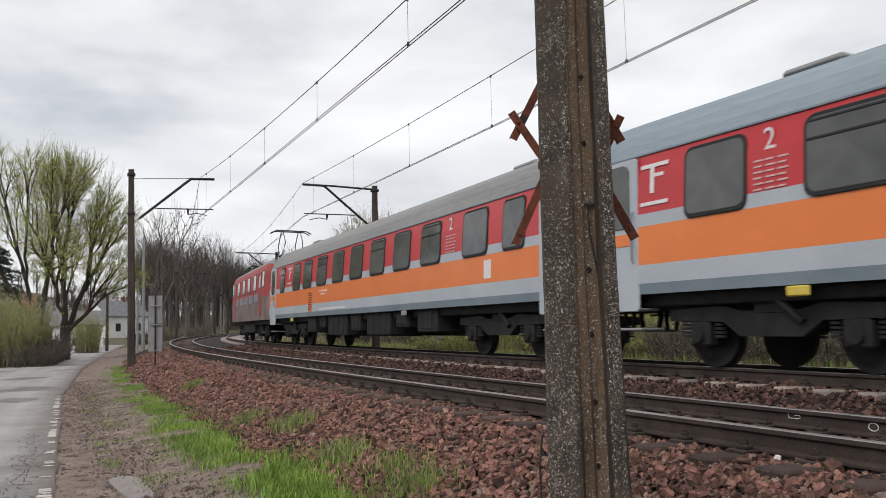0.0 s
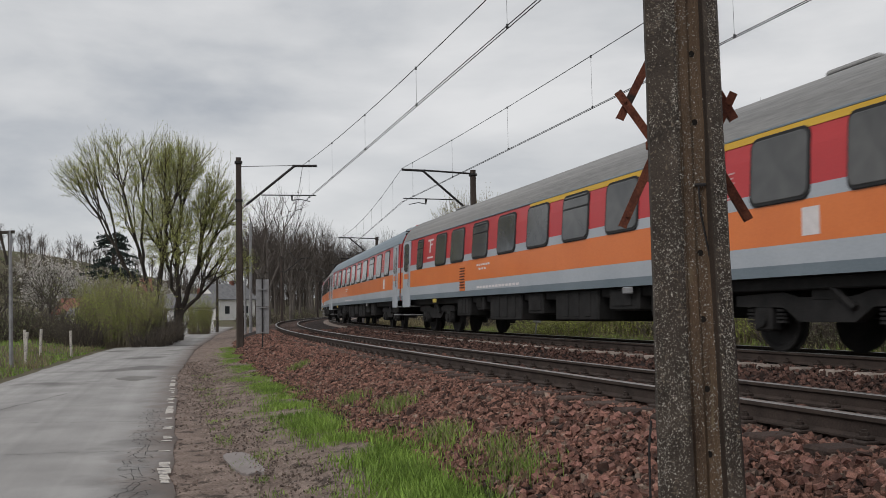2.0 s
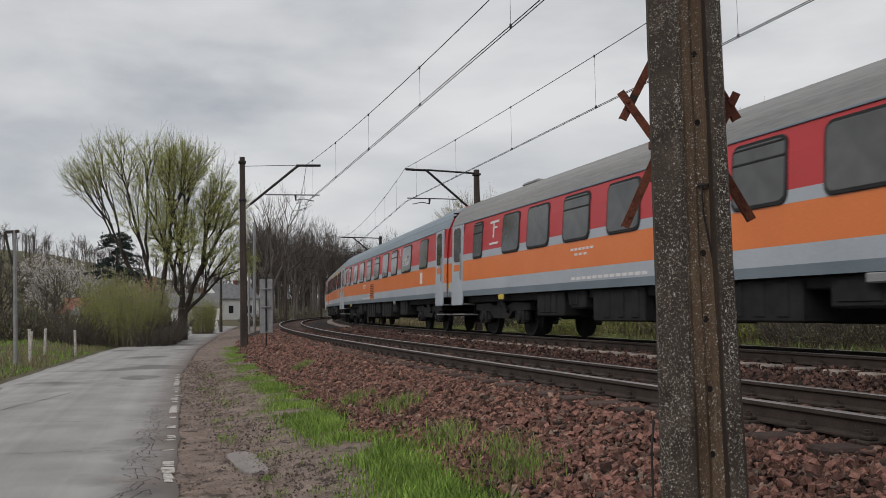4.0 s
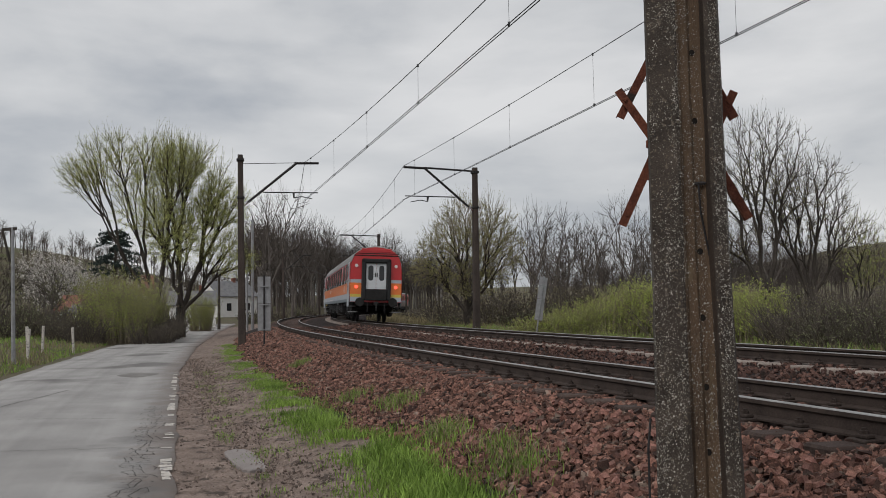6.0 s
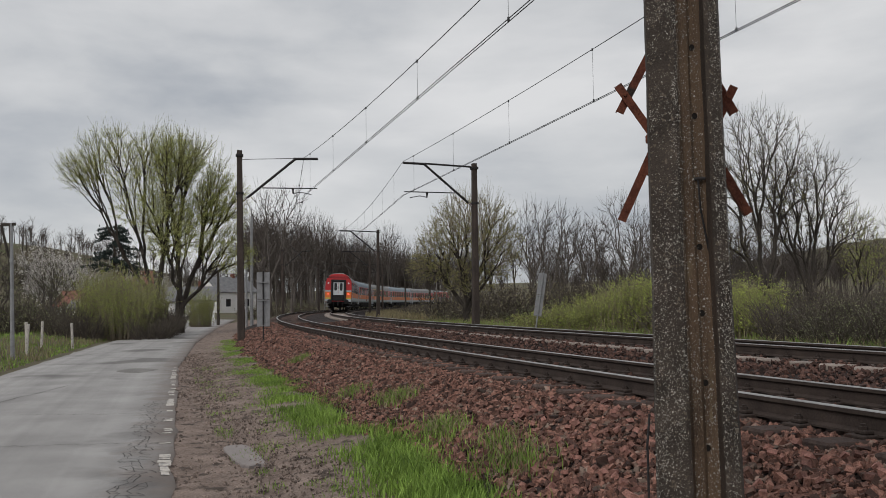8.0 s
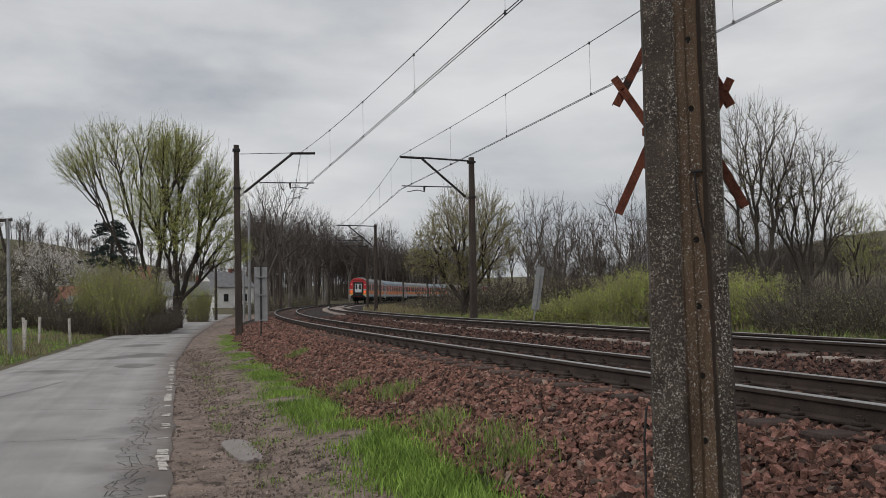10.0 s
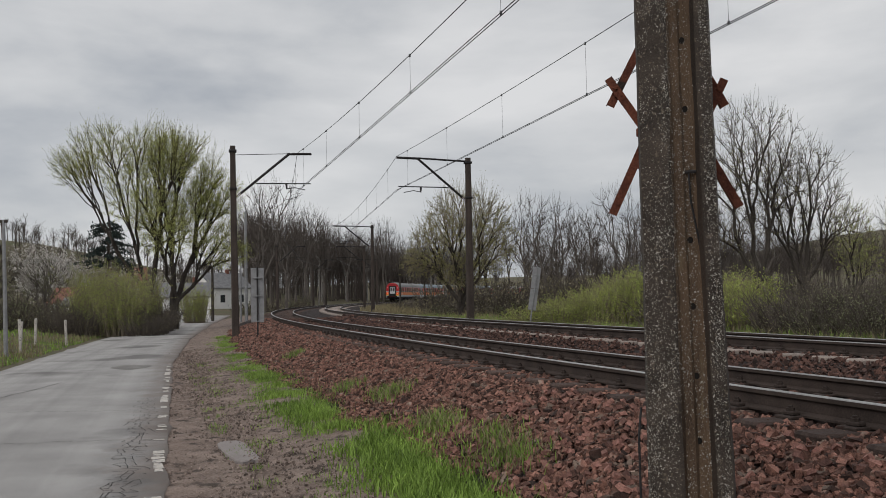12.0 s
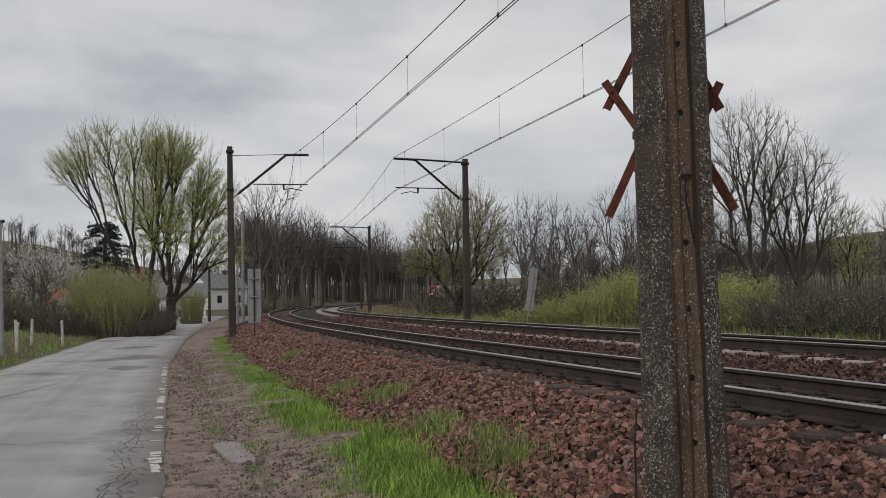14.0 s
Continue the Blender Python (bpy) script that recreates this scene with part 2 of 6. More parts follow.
M_ROOF_BLUE = surface("coach_roof_blue_grey", (0.19, 0.23, 0.265), (0.27, 0.315, 0.35), 0.6, 0.7, 0.05, fine=12, stretch=(3, 0.25, 3), spec=0.25)
M_UNDER = surface("sooty_underframe", (0.008, 0.008, 0.008), (0.028, 0.026, 0.026), 4, 0.8, 0.3, metal=0.2)
M_RUBBER = surface("black_rubber", (0.010, 0.010, 0.011), (0.022, 0.022, 0.023), 8, 0.7, 0.1)
M_GLASS = surface("tinted_coach_glass", (0.045, 0.046, 0.046), (0.075, 0.075, 0.073), 1.3, 0.08, 0, fine=4, spec=0.7)
M_MARK_FADED = surface("faded_lettering", (0.50, 0.30, 0.30), (0.62, 0.42, 0.42), 8, 0.6, 0)
M_MARK = surface("white_lettering", (0.62, 0.58, 0.58), (0.74, 0.70, 0.70), 8, 0.6, 0)
M_DOORGREY = surface("gangway_door_white", (0.50, 0.52, 0.54), (0.62, 0.63, 0.65), 3, 0.5, 0.05)
M_TAIL = glow("red_tail_light", (1.0, 0.10, 0.06), 1.6)
M_AXLE_YELLOW = surface("yellow_axle_cap", (0.50, 0.36, 0.05), (0.62, 0.48, 0.10), 9, 0.6, 0)

# ---------------------------------------------------------------- mesh helpers


class Build:
    """Collects faces of one mesh, with a material number for each face."""

    def __init__(self):
        self.v, self.f, self.m = [], [], []

    def face(self, points, mat=0):
        k = len(self.v)
        self.v.extend(tuple(p) for p in points)
        self.f.append(tuple(range(k, k + len(points))))
        self.m.append(mat)

    def box(self, lo, hi, mat=0, bevel=0.0, turn=None):
        (x0, y0, z0), (x1, y1, z1) = lo, hi
        b = min(bevel, (x1 - x0) * 0.45, (y1 - y0) * 0.45, (z1 - z0) * 0.45)
        rings = []
        for z, i in ((z0, b), (z0 + b, 0), (z1 - b, 0), (z1, b)) if b > 0 else ((z0, 0), (z1, 0)):
            if b > 0:
                xs0, xs1, ys0, ys1 = x0 + i, x1 - i, y0 + i, y1 - i
                rings.append([(xs0 + b, ys0, z), (xs1 - b, ys0, z), (xs1, ys0 + b, z), (xs1, ys1 - b, z), (xs1 - b, ys1, z), (xs0 + b, ys1, z), (xs0, ys1 - b, z), (xs0, ys0 + b, z)] if i == 0 else
                             [(xs0, ys0, z), (xs1, ys0, z), (xs1, ys0, z), (xs1, ys1, z), (xs1, ys1, z), (xs0, ys1, z), (xs0, ys1, z), (xs0, ys0, z)])
            else:
                rings.append([(x0, y0, z), (x1, y0, z), (x1, y1, z), (x0, y1, z)])
        self.loft(rings, mat, True, turn)

    def loft(self, rings, mat=0, caps=True, turn=None, closed=True):
        k, n = len(self.v), len(rings[0])
        for r in rings:
            self.v.extend(tuple(turn @ Vector(p)) if turn else tuple(p) for p in r)
        for j in range(len(rings) - 1):
            for i in range(n if closed else n - 1):
                a, b = k + j * n + i, k + j * n + (i + 1) % n
                self.f.append((a, b, b + n, a + n))
                self.m.append(mat[i] if isinstance(mat, (list, tuple)) else mat)
        if caps and closed:
            c = mat[0] if isinstance(mat, (list, tuple)) else mat
            self.f.append(tuple(range(k + n - 1, k - 1, -1)))
            self.f.append(tuple(range(k + (len(rings) - 1) * n, k + len(rings) * n)))
            self.m.extend((c, c))

    def tube(self, points, radii, sides=6, mat=0, caps=True):
        pts = [Vector(p) for p in points]
        rad = radii if isinstance(radii, (list, tuple)) else [radii] * len(pts)
        rings = []
        for i, p in enumerate(pts):
            t = (pts[min(i + 1, len(pts) - 1)] - pts[max(i - 1, 0)]).normalized()
            a = t.cross(Vector((0, 0, 1)) if abs(t.z) < 0.9 else Vector((1, 0, 0))).normalized()
            b = t.cross(a)
            rings.append([p + rad[i] * (math.cos(2 * math.pi * s / sides) * a + math.sin(2 * math.pi * s / sides) * b) for s in range(sides)])
        self.loft(rings, mat, caps)

    def bar(self, p, q, wide, deep, mat=0, side=(0, 1, 0)):
        """A flat bar from p to q; side is the way of its depth."""
        p, q = Vector(p), Vector(q)
        t = (q - p).normalized()
        s = Vector(side)
        s = (s - t * s.dot(t)).normalized()
        w = t.cross(s)
        self.loft([[c - w * wide / 2 - s * deep / 2, c + w * wide / 2 - s * deep / 2, c + w * wide / 2 + s * deep / 2, c - w * wide / 2 + s * deep / 2] for c in (p, q)], mat)

    def mesh(self, name, mats, smooth=False):
        me = bpy.data.meshes.new(name)
        me.from_pydata(self.v, [], self.f)
        for m in mats if isinstance(mats, (list, tuple)) else [mats]:
            me.materials.append(m)
        me.polygons.foreach_set("material_index", self.m)
        me.validate()
        bm = bmesh.new()
        bm.from_mesh(me)
        bmesh.ops.recalc_face_normals(bm, faces=bm.faces)
        bm.to_mesh(me)
        bm.free()
        if smooth:
            me.polygons.foreach_set("use_smooth", [True] * len(me.polygons))
        me.update()
        return me


def part(name, built, mats, parent=None, label="", smooth=False, at=None):
    """Links a Build, or a mesh that is shared, as one object, under a thing when parent is given."""
    me = built.mesh(name, mats, smooth) if isinstance(built, Build) else built
    ob = new(name, me)
    if parent:
        ob.parent = parent
    if at is not None:
        ob.matrix_basis = at
    return tagged(ob, label)


def thing(name, label, category, at=None, group="", kind=""):
    ob = new(name)
    if at is not None:
        ob.matrix_basis = at
    return tagged(ob, label, category, group, kind)


def raw_mesh(name, verts, faces, mats):
    """A mesh straight from number arrays, all faces with equally many corners."""
    verts, faces = np.asarray(verts, dtype=np.float32), np.asarray(faces, dtype=np.int32)
    me = bpy.data.meshes.new(name)
    n, k = faces.shape
    me.vertices.add(len(verts))
    me.vertices.foreach_set("co", verts.ravel())
    me.loops.add(n * k)
    me.loops.foreach_set("vertex_index", faces.ravel())
    me.polygons.add(n)
    me.polygons.foreach_set("loop_start", np.arange(0, n * k, k, dtype=np.int32))
    for m in mats if isinstance(mats, (list, tuple)) else [mats]:
        me.materials.append(m)
    me.update(calc_edges=True)
    me.validate()
    me.shade_flat()
    return me


# ---------------------------------------------------------------- the line of the tracks
# S runs along the outer rail of the nearer track, q across it to the inside of the bend.
RAIL_Z, CANT, FAR_Q, FAR_Z, GAUGE = 0.807, 0.053, 4.188, 0.874, 1.505
LEAN = math.degrees(math.asin(CANT / GAUGE))


def lay_line():
    heading, start = 0.47673, 4.71838
    line = {}
    for sign in (1, -1):
        p, a, s = np.array([start * math.cos(heading), start * math.sin(heading)]), heading, 0
        while -120 <= s <= 420:
            line[s] = (p[0], p[1], a)
            bend = max(0.00150669 + 5.8239e-5 * s, 0) if s < 44 else 0.002765
            mid = a - sign * bend / 2
            p = p + sign * np.array([-math.sin(mid), math.cos(mid)])
            a -= sign * bend
            s += sign
    return np.array([(s, *line[s]) for s in sorted(line)])


LINE = lay_line()


def along(s, q=0.0, z=0.0):
    """The place at s along and q across the line, and the heading there."""
    x, y, a = (np.interp(s, LINE[:, 0], LINE[:, i]) for i in (1, 2, 3))
    return Vector((x + q * math.cos(a), y + q * math.sin(a), z)), a


def line_of(x, y):
    """s and q of a place."""
    d = np.hypot(LINE[:, 1] - x, LINE[:, 2] - y)
    i = int(np.argmin(d))
    a = LINE[i, 3]
    vx, vy = x - LINE[i, 1], y - LINE[i, 2]
    return LINE[i, 0] - vx * math.sin(a) + vy * math.cos(a), vx * math.cos(a) + vy * math.sin(a)


# ---------------------------------------------------------------- ground, road, verge
ROAD_EDGE = [(46, -100), (16.5, -40), (-0.2, 0), (-3.3, 6.7), (-6.7, 14.1), (-10.1, 21.5), (-16.2, 36.5), (-25.6, 62), (-37.7, 96.7), (-41.2, 108), (-44, 122), (-46, 140), (-45.5, 160), (-38, 200), (-20, 250)]


def road_edge(y):
    return float(np.interp(y, [p[1] for p in ROAD_EDGE], [p[0] for p in ROAD_EDGE]))


def ground_height(x, y):
    z = -0.06 - 0.12 * min(max((y - 40) / 20, 0), 1)
    s, q = line_of(x, y)
    if q > 6 and -115 < s < 415:
        z += 0.35 * min((q - 6) / 3, 1)
    left = road_edge(y) - 4.6 - x
    if left > 0:
        z += 0.4 * min(left / 4.0, 1) * min(max((75 - y) / 30, 0), 1)
    z += 20 * math.exp(-(((x + 150) / 62) ** 2 + ((y - 200) / 85) ** 2))
    z += 33 * math.exp(-(((x - 220) / 150) ** 2 + ((y - 470) / 120) ** 2))
    z += 15 * math.exp(-(((x + 60) / 260) ** 2 + ((y - 620) / 130) ** 2))
    # uneven only away from the road
    clear = max(left - 1.0, -left - 6.0, 0.0)
    z += 0.25 * noise.noise((x * 0.06, y * 0.06, 0)) * min(clear / 25, 1)
    return z


def make_ground():
    a = np.linspace(-1, 1, 151)
    xs = 2500 * np.sinh(6.2 * a) / math.sinh(6.2) - 2
    ys = 2500 * np.sinh(6.2 * a) / math.sinh(6.2) + 25
    v = [(x, y, ground_height(x, y)) for y in ys for x in xs]
    n = len(xs)
    f = [(j * n + i, j * n + i + 1, (j + 1) * n + i + 1, (j + 1) * n + i) for j in range(n - 1) for i in range(n - 1)]
    ob = new("ground", raw_mesh("ground", v, f, M_GROUND))
    ob.data.polygons.foreach_set("use_smooth", [True] * len(ob.data.polygons))
    tagged(ob, "spring meadow and scrub land with brown patches", "ground", kind="structure")


def make_road():
    b = Build()
    ys = np.concatenate([np.arange(-60, 0, 3), np.arange(0, 40, 0.4), np.arange(40, 250, 3)])
    rows = []
    for y in ys:
        x = road_edge(y)
        dx = (road_edge(y + 1) - road_edge(y - 1)) / 2
        nx, ny = -1 / math.hypot(1, dx), dx / math.hypot(1, dx)
        jag = 0.09 * noise.noise((0, y * 1.3, 3)) + 0.05 * noise.noise((0, y * 5, 7)) - 0.13
        row = []
        for w, z in ((jag, -0.08), (jag + 0.02, 0.0), (0.6, 0.006), (2.0, 0.03), (3.4, 0.01), (4.0 + 0.1 * noise.noise((5, y * 0.8, 0)), -0.005), (4.15, -0.08)):
            row.append((x + nx * w, y + ny * w, z))
        rows.append(row)
    b.loft(rows, 0, False, closed=False)
    ob = part("road", b, M_ROAD, smooth=True)
    lane = [w for row in rows for w in (-0.1, 0.0, 0.6, 2.0, 3.4, 4.0, 4.15)]
    ob.data.attributes.new("across", "FLOAT", "POINT").data.foreach_set("value", lane)
    tagged(ob, "narrow worn grey asphalt road with cracked edge", "road", kind="structure")


def verge_profile(s, q):
    """Height of the dirt and grass strip between road and ballast."""
    base = float(np.interp(q, [-5.0, -4.6, -4.0, -3.2, -2.4, -1.6], [-0.05, -0.03, -0.045, 0.02, 0.06, 0.05]))
    p, _ = along(s, q)
    rut = -0.05 * math.exp(-((q + 3.72 + 0.12 * math.sin(s * 0.5)) / 0.2) ** 2) if s < 40 else 0.0
    clods = 0.03 * abs(noise.noise((p.x * 5, p.y * 5, 5))) + 0.018 * noise.noise((p.x * 13, p.y * 13, 8))
    return max(base + rut + 0.03 * noise.noise((p.x * 1.1, p.y * 1.1, 2)) + clods, -0.05 + 0.3 * clods)


def make_verge():
    b = Build()
    ss = np.concatenate([np.arange(-60, 0, 3), np.arange(0, 3, 0.3), np.arange(3, 16, 0.06), np.arange(16, 30, 0.15), np.arange(30, 120, 2)])
    qs = np.linspace(-5.6, -1.4, 64)
    rows = []
    for s in ss:
        # the strip ends at the road's edge
        rim = max((q for q in np.arange(-9, -1.4, 0.05) if along(s, q)[0].x < road_edge(along(s, q)[0].y) - 0.05), default=-9)
        low = max(rim, -5.6)
        rows.append([(*along(s, q)[0][:2], verge_profile(s, q)) for q in low + (qs + 5.6) * (-1.4 - low) / 4.2])
    b.loft(rows, 0, False, closed=False)
    ob = part("verge", b, M_DIRT, smooth=True)
    tagged(ob, "trodden dirt shoulder with gravel beside the road", "verge", kind="structure")


BED = ([-2.6, -2.1, -1.55, -0.75, -0.35, 0.0, 1.5, 2.1, 2.9, 3.6, 4.19, 5.7, 6.6, 7.6, 8.6, 9.4],
       [0.02, 0.10, 0.29, 0.555, 0.597, 0.60, 0.555, 0.55, 0.575, 0.655, 0.70, 0.655, 0.60, 0.30, 0.05, -0.2])


def bed_height(q):
    return float(np.interp(q, *BED))


def make_ballast():
    b = Build()
    ss = np.concatenate([np.arange(-119, -4, 5), np.arange(-4, 40, 0.5), np.arange(40, 415, 4)])
    qs = np.concatenate([np.linspace(-2.6, 0, 12), np.linspace(0.3, 7, 16), np.linspace(7.6, 9.4, 4)])
    rows = []
    for s in ss:
        row = []
        for q in qs:
            p, _ = along(s, q)
            row.append((p.x, p.y, bed_height(q) - 0.02 + 0.03 * noise.noise((p.x * 1.3, p.y * 1.3, 1))))
        rows.append(row)
    b.loft(rows, 0, False, closed=False)
    ob = part("ballast_bed", b, M_BED_SHADE, smooth=True)
    tagged(ob, "reddish brown crushed stone railway ballast bank, bed coloured dark as shade between stones", "ballast", kind="structure")
    return ob


make_ground()
make_road()
make_verge()
ballast_bed = make_ballast()

# ---------------------------------------------------------------- rails and sleepers
NEAR_RAIL = [(-0.070, -0.165), (0.070, -0.165), (0.070, -0.150), (0.012, -0.132), (0.010, -0.055), (0.036, -0.036), (0.036, -0.006), (0.030, 0.0), (-0.030, 0.0), (-0.036, -0.006), (-0.036, -0.036), (-0.010, -0.055), (-0.012, -0.132), (-0.070, -0.150)]


def make_track(name, q0, z0, sleeper_mat, sleeper_size, label, sleepers_from, sleepers_to, phase):
    track = thing(name, label, "railway track", kind="structure")
    tilt = math.atan(CANT / GAUGE)
    for k in range(2):
        b = Build()
        rings = []
        for s in np.concatenate([np.arange(-119, -6, 6), np.arange(-6, 130, 1.0), np.arange(130, 415, 4)]):
            ring = []
            for u, w in NEAR_RAIL:
                p, _ = along(s, q0 + k * GAUGE + u)
                ring.append((p.x, p.y, z0 - k * CANT + w))
            rings.append(ring)
        b.loft(rings, [0, 0, 0, 0, 0, 0, 1, 1, 1, 0, 0, 0, 0, 0])
        part("rail", b, [M_RAIL, M_HEAD], track, "rusty steel rail with polished running head")
    sb = Build()
    length, width, height = sleeper_size
    sb.box((-length / 2, -width / 2, -height), (length / 2, width / 2, 0), 0, 0.02)
    s_mesh = sb.mesh("sleeper", sleeper_mat)
    fb = Build()
    fb.box((-0.19, -0.085, -0.012), (0.19, 0.085, 0.014), 0, 0.006)
    for side in (-1, 1):
        fb.box((side * 0.105 - 0.04, -0.055, 0.014), (side * 0.105 + 0.04, 0.055, 0.045), 0, 0.008)
        fb.tube([(side * 0.11, 0, 0.03), (side * 0.11, 0, 0.085)], 0.019, 6)
        fb.tube([(side * 0.11, 0, 0.045), (side * 0.11, 0, 0.068)], 0.032, 6)
    f_mesh = fb.mesh("fastening", M_RAIL)
    s = sleepers_from + phase
    rng = random.Random(int(q0 * 10) + 3)
    while s < sleepers_to:
        p, a = along(s, q0 + GAUGE / 2)
        m = pose(p.x, p.y, z0 - CANT / 2 - 0.182, 0, math.degrees(tilt), math.degrees(a) + rng.uniform(-0.6, 0.6))
        part("sleeper", s_mesh, None, track, at=m)
        if s < 45:
            for k in range(2):
                pr, _ = along(s, q0 + k * GAUGE)
                part("fastening", f_mesh, None, track, at=pose(pr.x, pr.y, z0 - k * CANT - 0.166, 0, 0, math.degrees(a)))
        s += 0.6
    return track


make_track("near_track", 0.0, RAIL_Z, M_TIMBER, (2.6, 0.25, 0.15), "railway track on dark timber sleepers", -6, 160, 0.226)
make_track("far_track", FAR_Q, FAR_Z, M_CONC_SLEEPER, (2.6, 0.27, 0.18), "railway track on pale concrete sleepers", -6, 160, 0.257)

# ---------------------------------------------------------------- overhead line


def make_mast(s, q, side, label, height=7.85, tie=True, drop=0.0):
    """A mast with its cantilever; side is +1 when the track lies towards growing q."""
    p, a = along(s, q)
    mast = thing("overhead_line_mast", label, "line mast", pose(p.x, p.y, 0, 0, 0, math.degrees(a)), group="overhead line masts")
    b = Build()
    rake = -side * 0.008
    rings = []
    for z in (-0.4, 1.2, 3, 5, height - 0.12, height):
        w = 0.16 - 0.006 * z
        c = rake * z
        e = w * 0.72
        rings.append([(c - w, -e, z), (c - e, -w, z), (c + e, -w, z), (c + w, -e, z), (c + w, e, z), (c + e, w, z), (c - e, w, z), (c - w, e, z)])
    b.loft(rings)
    part("post", b, M_MAST, mast)
    for z in (height - 0.22, height - 1.85):
        b = Build()
        b.box((rake * z - 0.16, -0.16, z - 0.05), (rake * z + 0.16, 0.16, z + 0.05), 0, 0.01)
        part("collar", b, M_STEEL_DARK, mast)
    arm = height - drop
    r, k = rake * arm, side
    b = Build()
    b.tube([(r + k * 0.32, 0, arm - 1.82), (r + k * 2.4, 0, arm - 0.06)], 0.055, 8)
    b.tube([(r + k * 2.3, 0, arm - 0.08), (r + k * 3.35, 0, arm - 0.05)], 0.055, 8)
    part("cantilever_tube", b, M_STEEL_DARK, mast)
    b = Build()
    b.tube([(r + k * 0.1, 0, arm - 0.16), (r + k * 2.35, 0, arm - 0.06)], 0.014 if tie else 0.045, 6)
    part("tie_rod", b, M_STEEL_DARK, mast)
    b = Build()
    for i in range(4):
        x = r + k * (0.14 + i * 0.045)
        b.tube([(x, 0, arm - 1.97 + i * 0.04), (x + k * 0.02, 0, arm - 1.955 + i * 0.04)], 0.06, 10)
    part("insulator", b, M_INSUL, mast)
    b = Build()
    b.tube([(r + k * 0.95, 0, arm - 1.38), (r + k * 3.3, 0, arm - 1.36)], 0.026, 6)
    part("steady_tube", b, M_STEEL_DARK, mast)
    b = Build()
    b.tube([(r + k * 2.25, 0, arm - 1.36), (r + k * 2.27, 0, arm - 1.62)], [0.06, 0.03], 6)
    b.tube([(r + k * 2.27, 0, arm - 1.60), (r + k * 2.6, 0, arm - 1.54), (r + k * 3.05, 0, arm - 1.63)], 0.02, 6)
    part("registration_arm", b, M_STEEL_DARK, mast)
    return mast


for s, q in ((36.1, -2.05), (99.5, -1.95), (134.0, -1.95)):
    make_mast(s, q, 1, "dark concrete mast with slender cantilever over the track", 8.27, drop=0.22)
for s, q in ((36.1, 8.34), (71.5, 8.2), (100.0, 8.2), (134.0, 8.2)):
    make_mast(s, q, -1, "rusty brown mast with thick cantilever over the track", 7.98, tie=False)


def strand(b, p, q, radius, sag, n=24):
    p, q = Vector(p), Vector(q)
    pts = []
    for i in range(n + 1):
        u = i / n
        c = p.lerp(q, u)
        c.z -= 4 * u * (1 - u) * sag
        pts.append(c)
    b.tube(pts, radius, 5)
    return pts


def make_line(name, spans, sag, near_sag):
    """Contact wires, carrying wire and droppers of one track; spans are supports as (s, q, height of contact wire, height of carrying wire)."""
    line = thing(name, "thin dark overhead contact line with droppers", "overhead line", group="overhead lines")
    for (s0, q0, c0, k0), (s1, q1, c1, k1) in zip(spans, spans[1:]):
        p, a = along(s0, q0)
        e, _ = along(s1, q1)
        up = Vector((0, 0, 1))
        side = Vector((math.cos(a), math.sin(a), 0)) * 0.03
        for k in (-1, 1):
            b = Build()
            low = strand(b, p + up * c0 + side * k, e + up * c1 + side * k, 0.009, 0.03)
            part("contact_wire", b, M_WIRE, line)
        b = Build()
        high = strand(b, p + up * k0, e + up * k1, 0.010, near_sag if s0 < 0 else sag)
        part("carrying_wire", b, M_WIRE, line)
        if min(s0, s1) < 60:
            for i in range(2, 24, 3):
                b = Build()
                foot = low[i] - side
                b.tube([high[i], foot], 0.0035, 4)
                b.box(high[i] - Vector((0.02, 0.02, 0.04)), high[i] + Vector((0.02, 0.02, 0.02)))
                b.box(foot - Vector((0.02, 0.02, 0.02)), foot + Vector((0.02, 0.02, 0.05)))
                part("dropper", b, M_WIRE, line)


NEAR_SPANS = [(-52, 0.9, 6.1, 7.8), (-8, -0.05, 6.1, 7.2), (36.1, 0.62, 6.36, 8.02), (65.5, 0.9, 6.36, 8.0), (99.5, 0.9, 6.36, 8.0), (134, 0.9, 6.36, 8.0), (190, 0.9, 6.36, 8.0)]
FAR_SPANS = [(-52, 4.94, 6.4, 8.1), (-8, 4.4, 6.4, 8.05), (36.1, 5.05, 6.46, 7.98), (71.5, 5.05, 6.4, 7.95), (100, 5.05, 6.4, 7.95), (134, 5.05, 6.4, 7.95), (190, 5.05, 6.4, 7.95)]
make_line("near_contact_line", NEAR_SPANS, 0.5, 0.6)
make_line("far_contact_line", FAR_SPANS, 0.5, 0.33)

# ---------------------------------------------------------------- the concrete post beside the camera
POST = Vector((0.610, 3.83, 0.0))


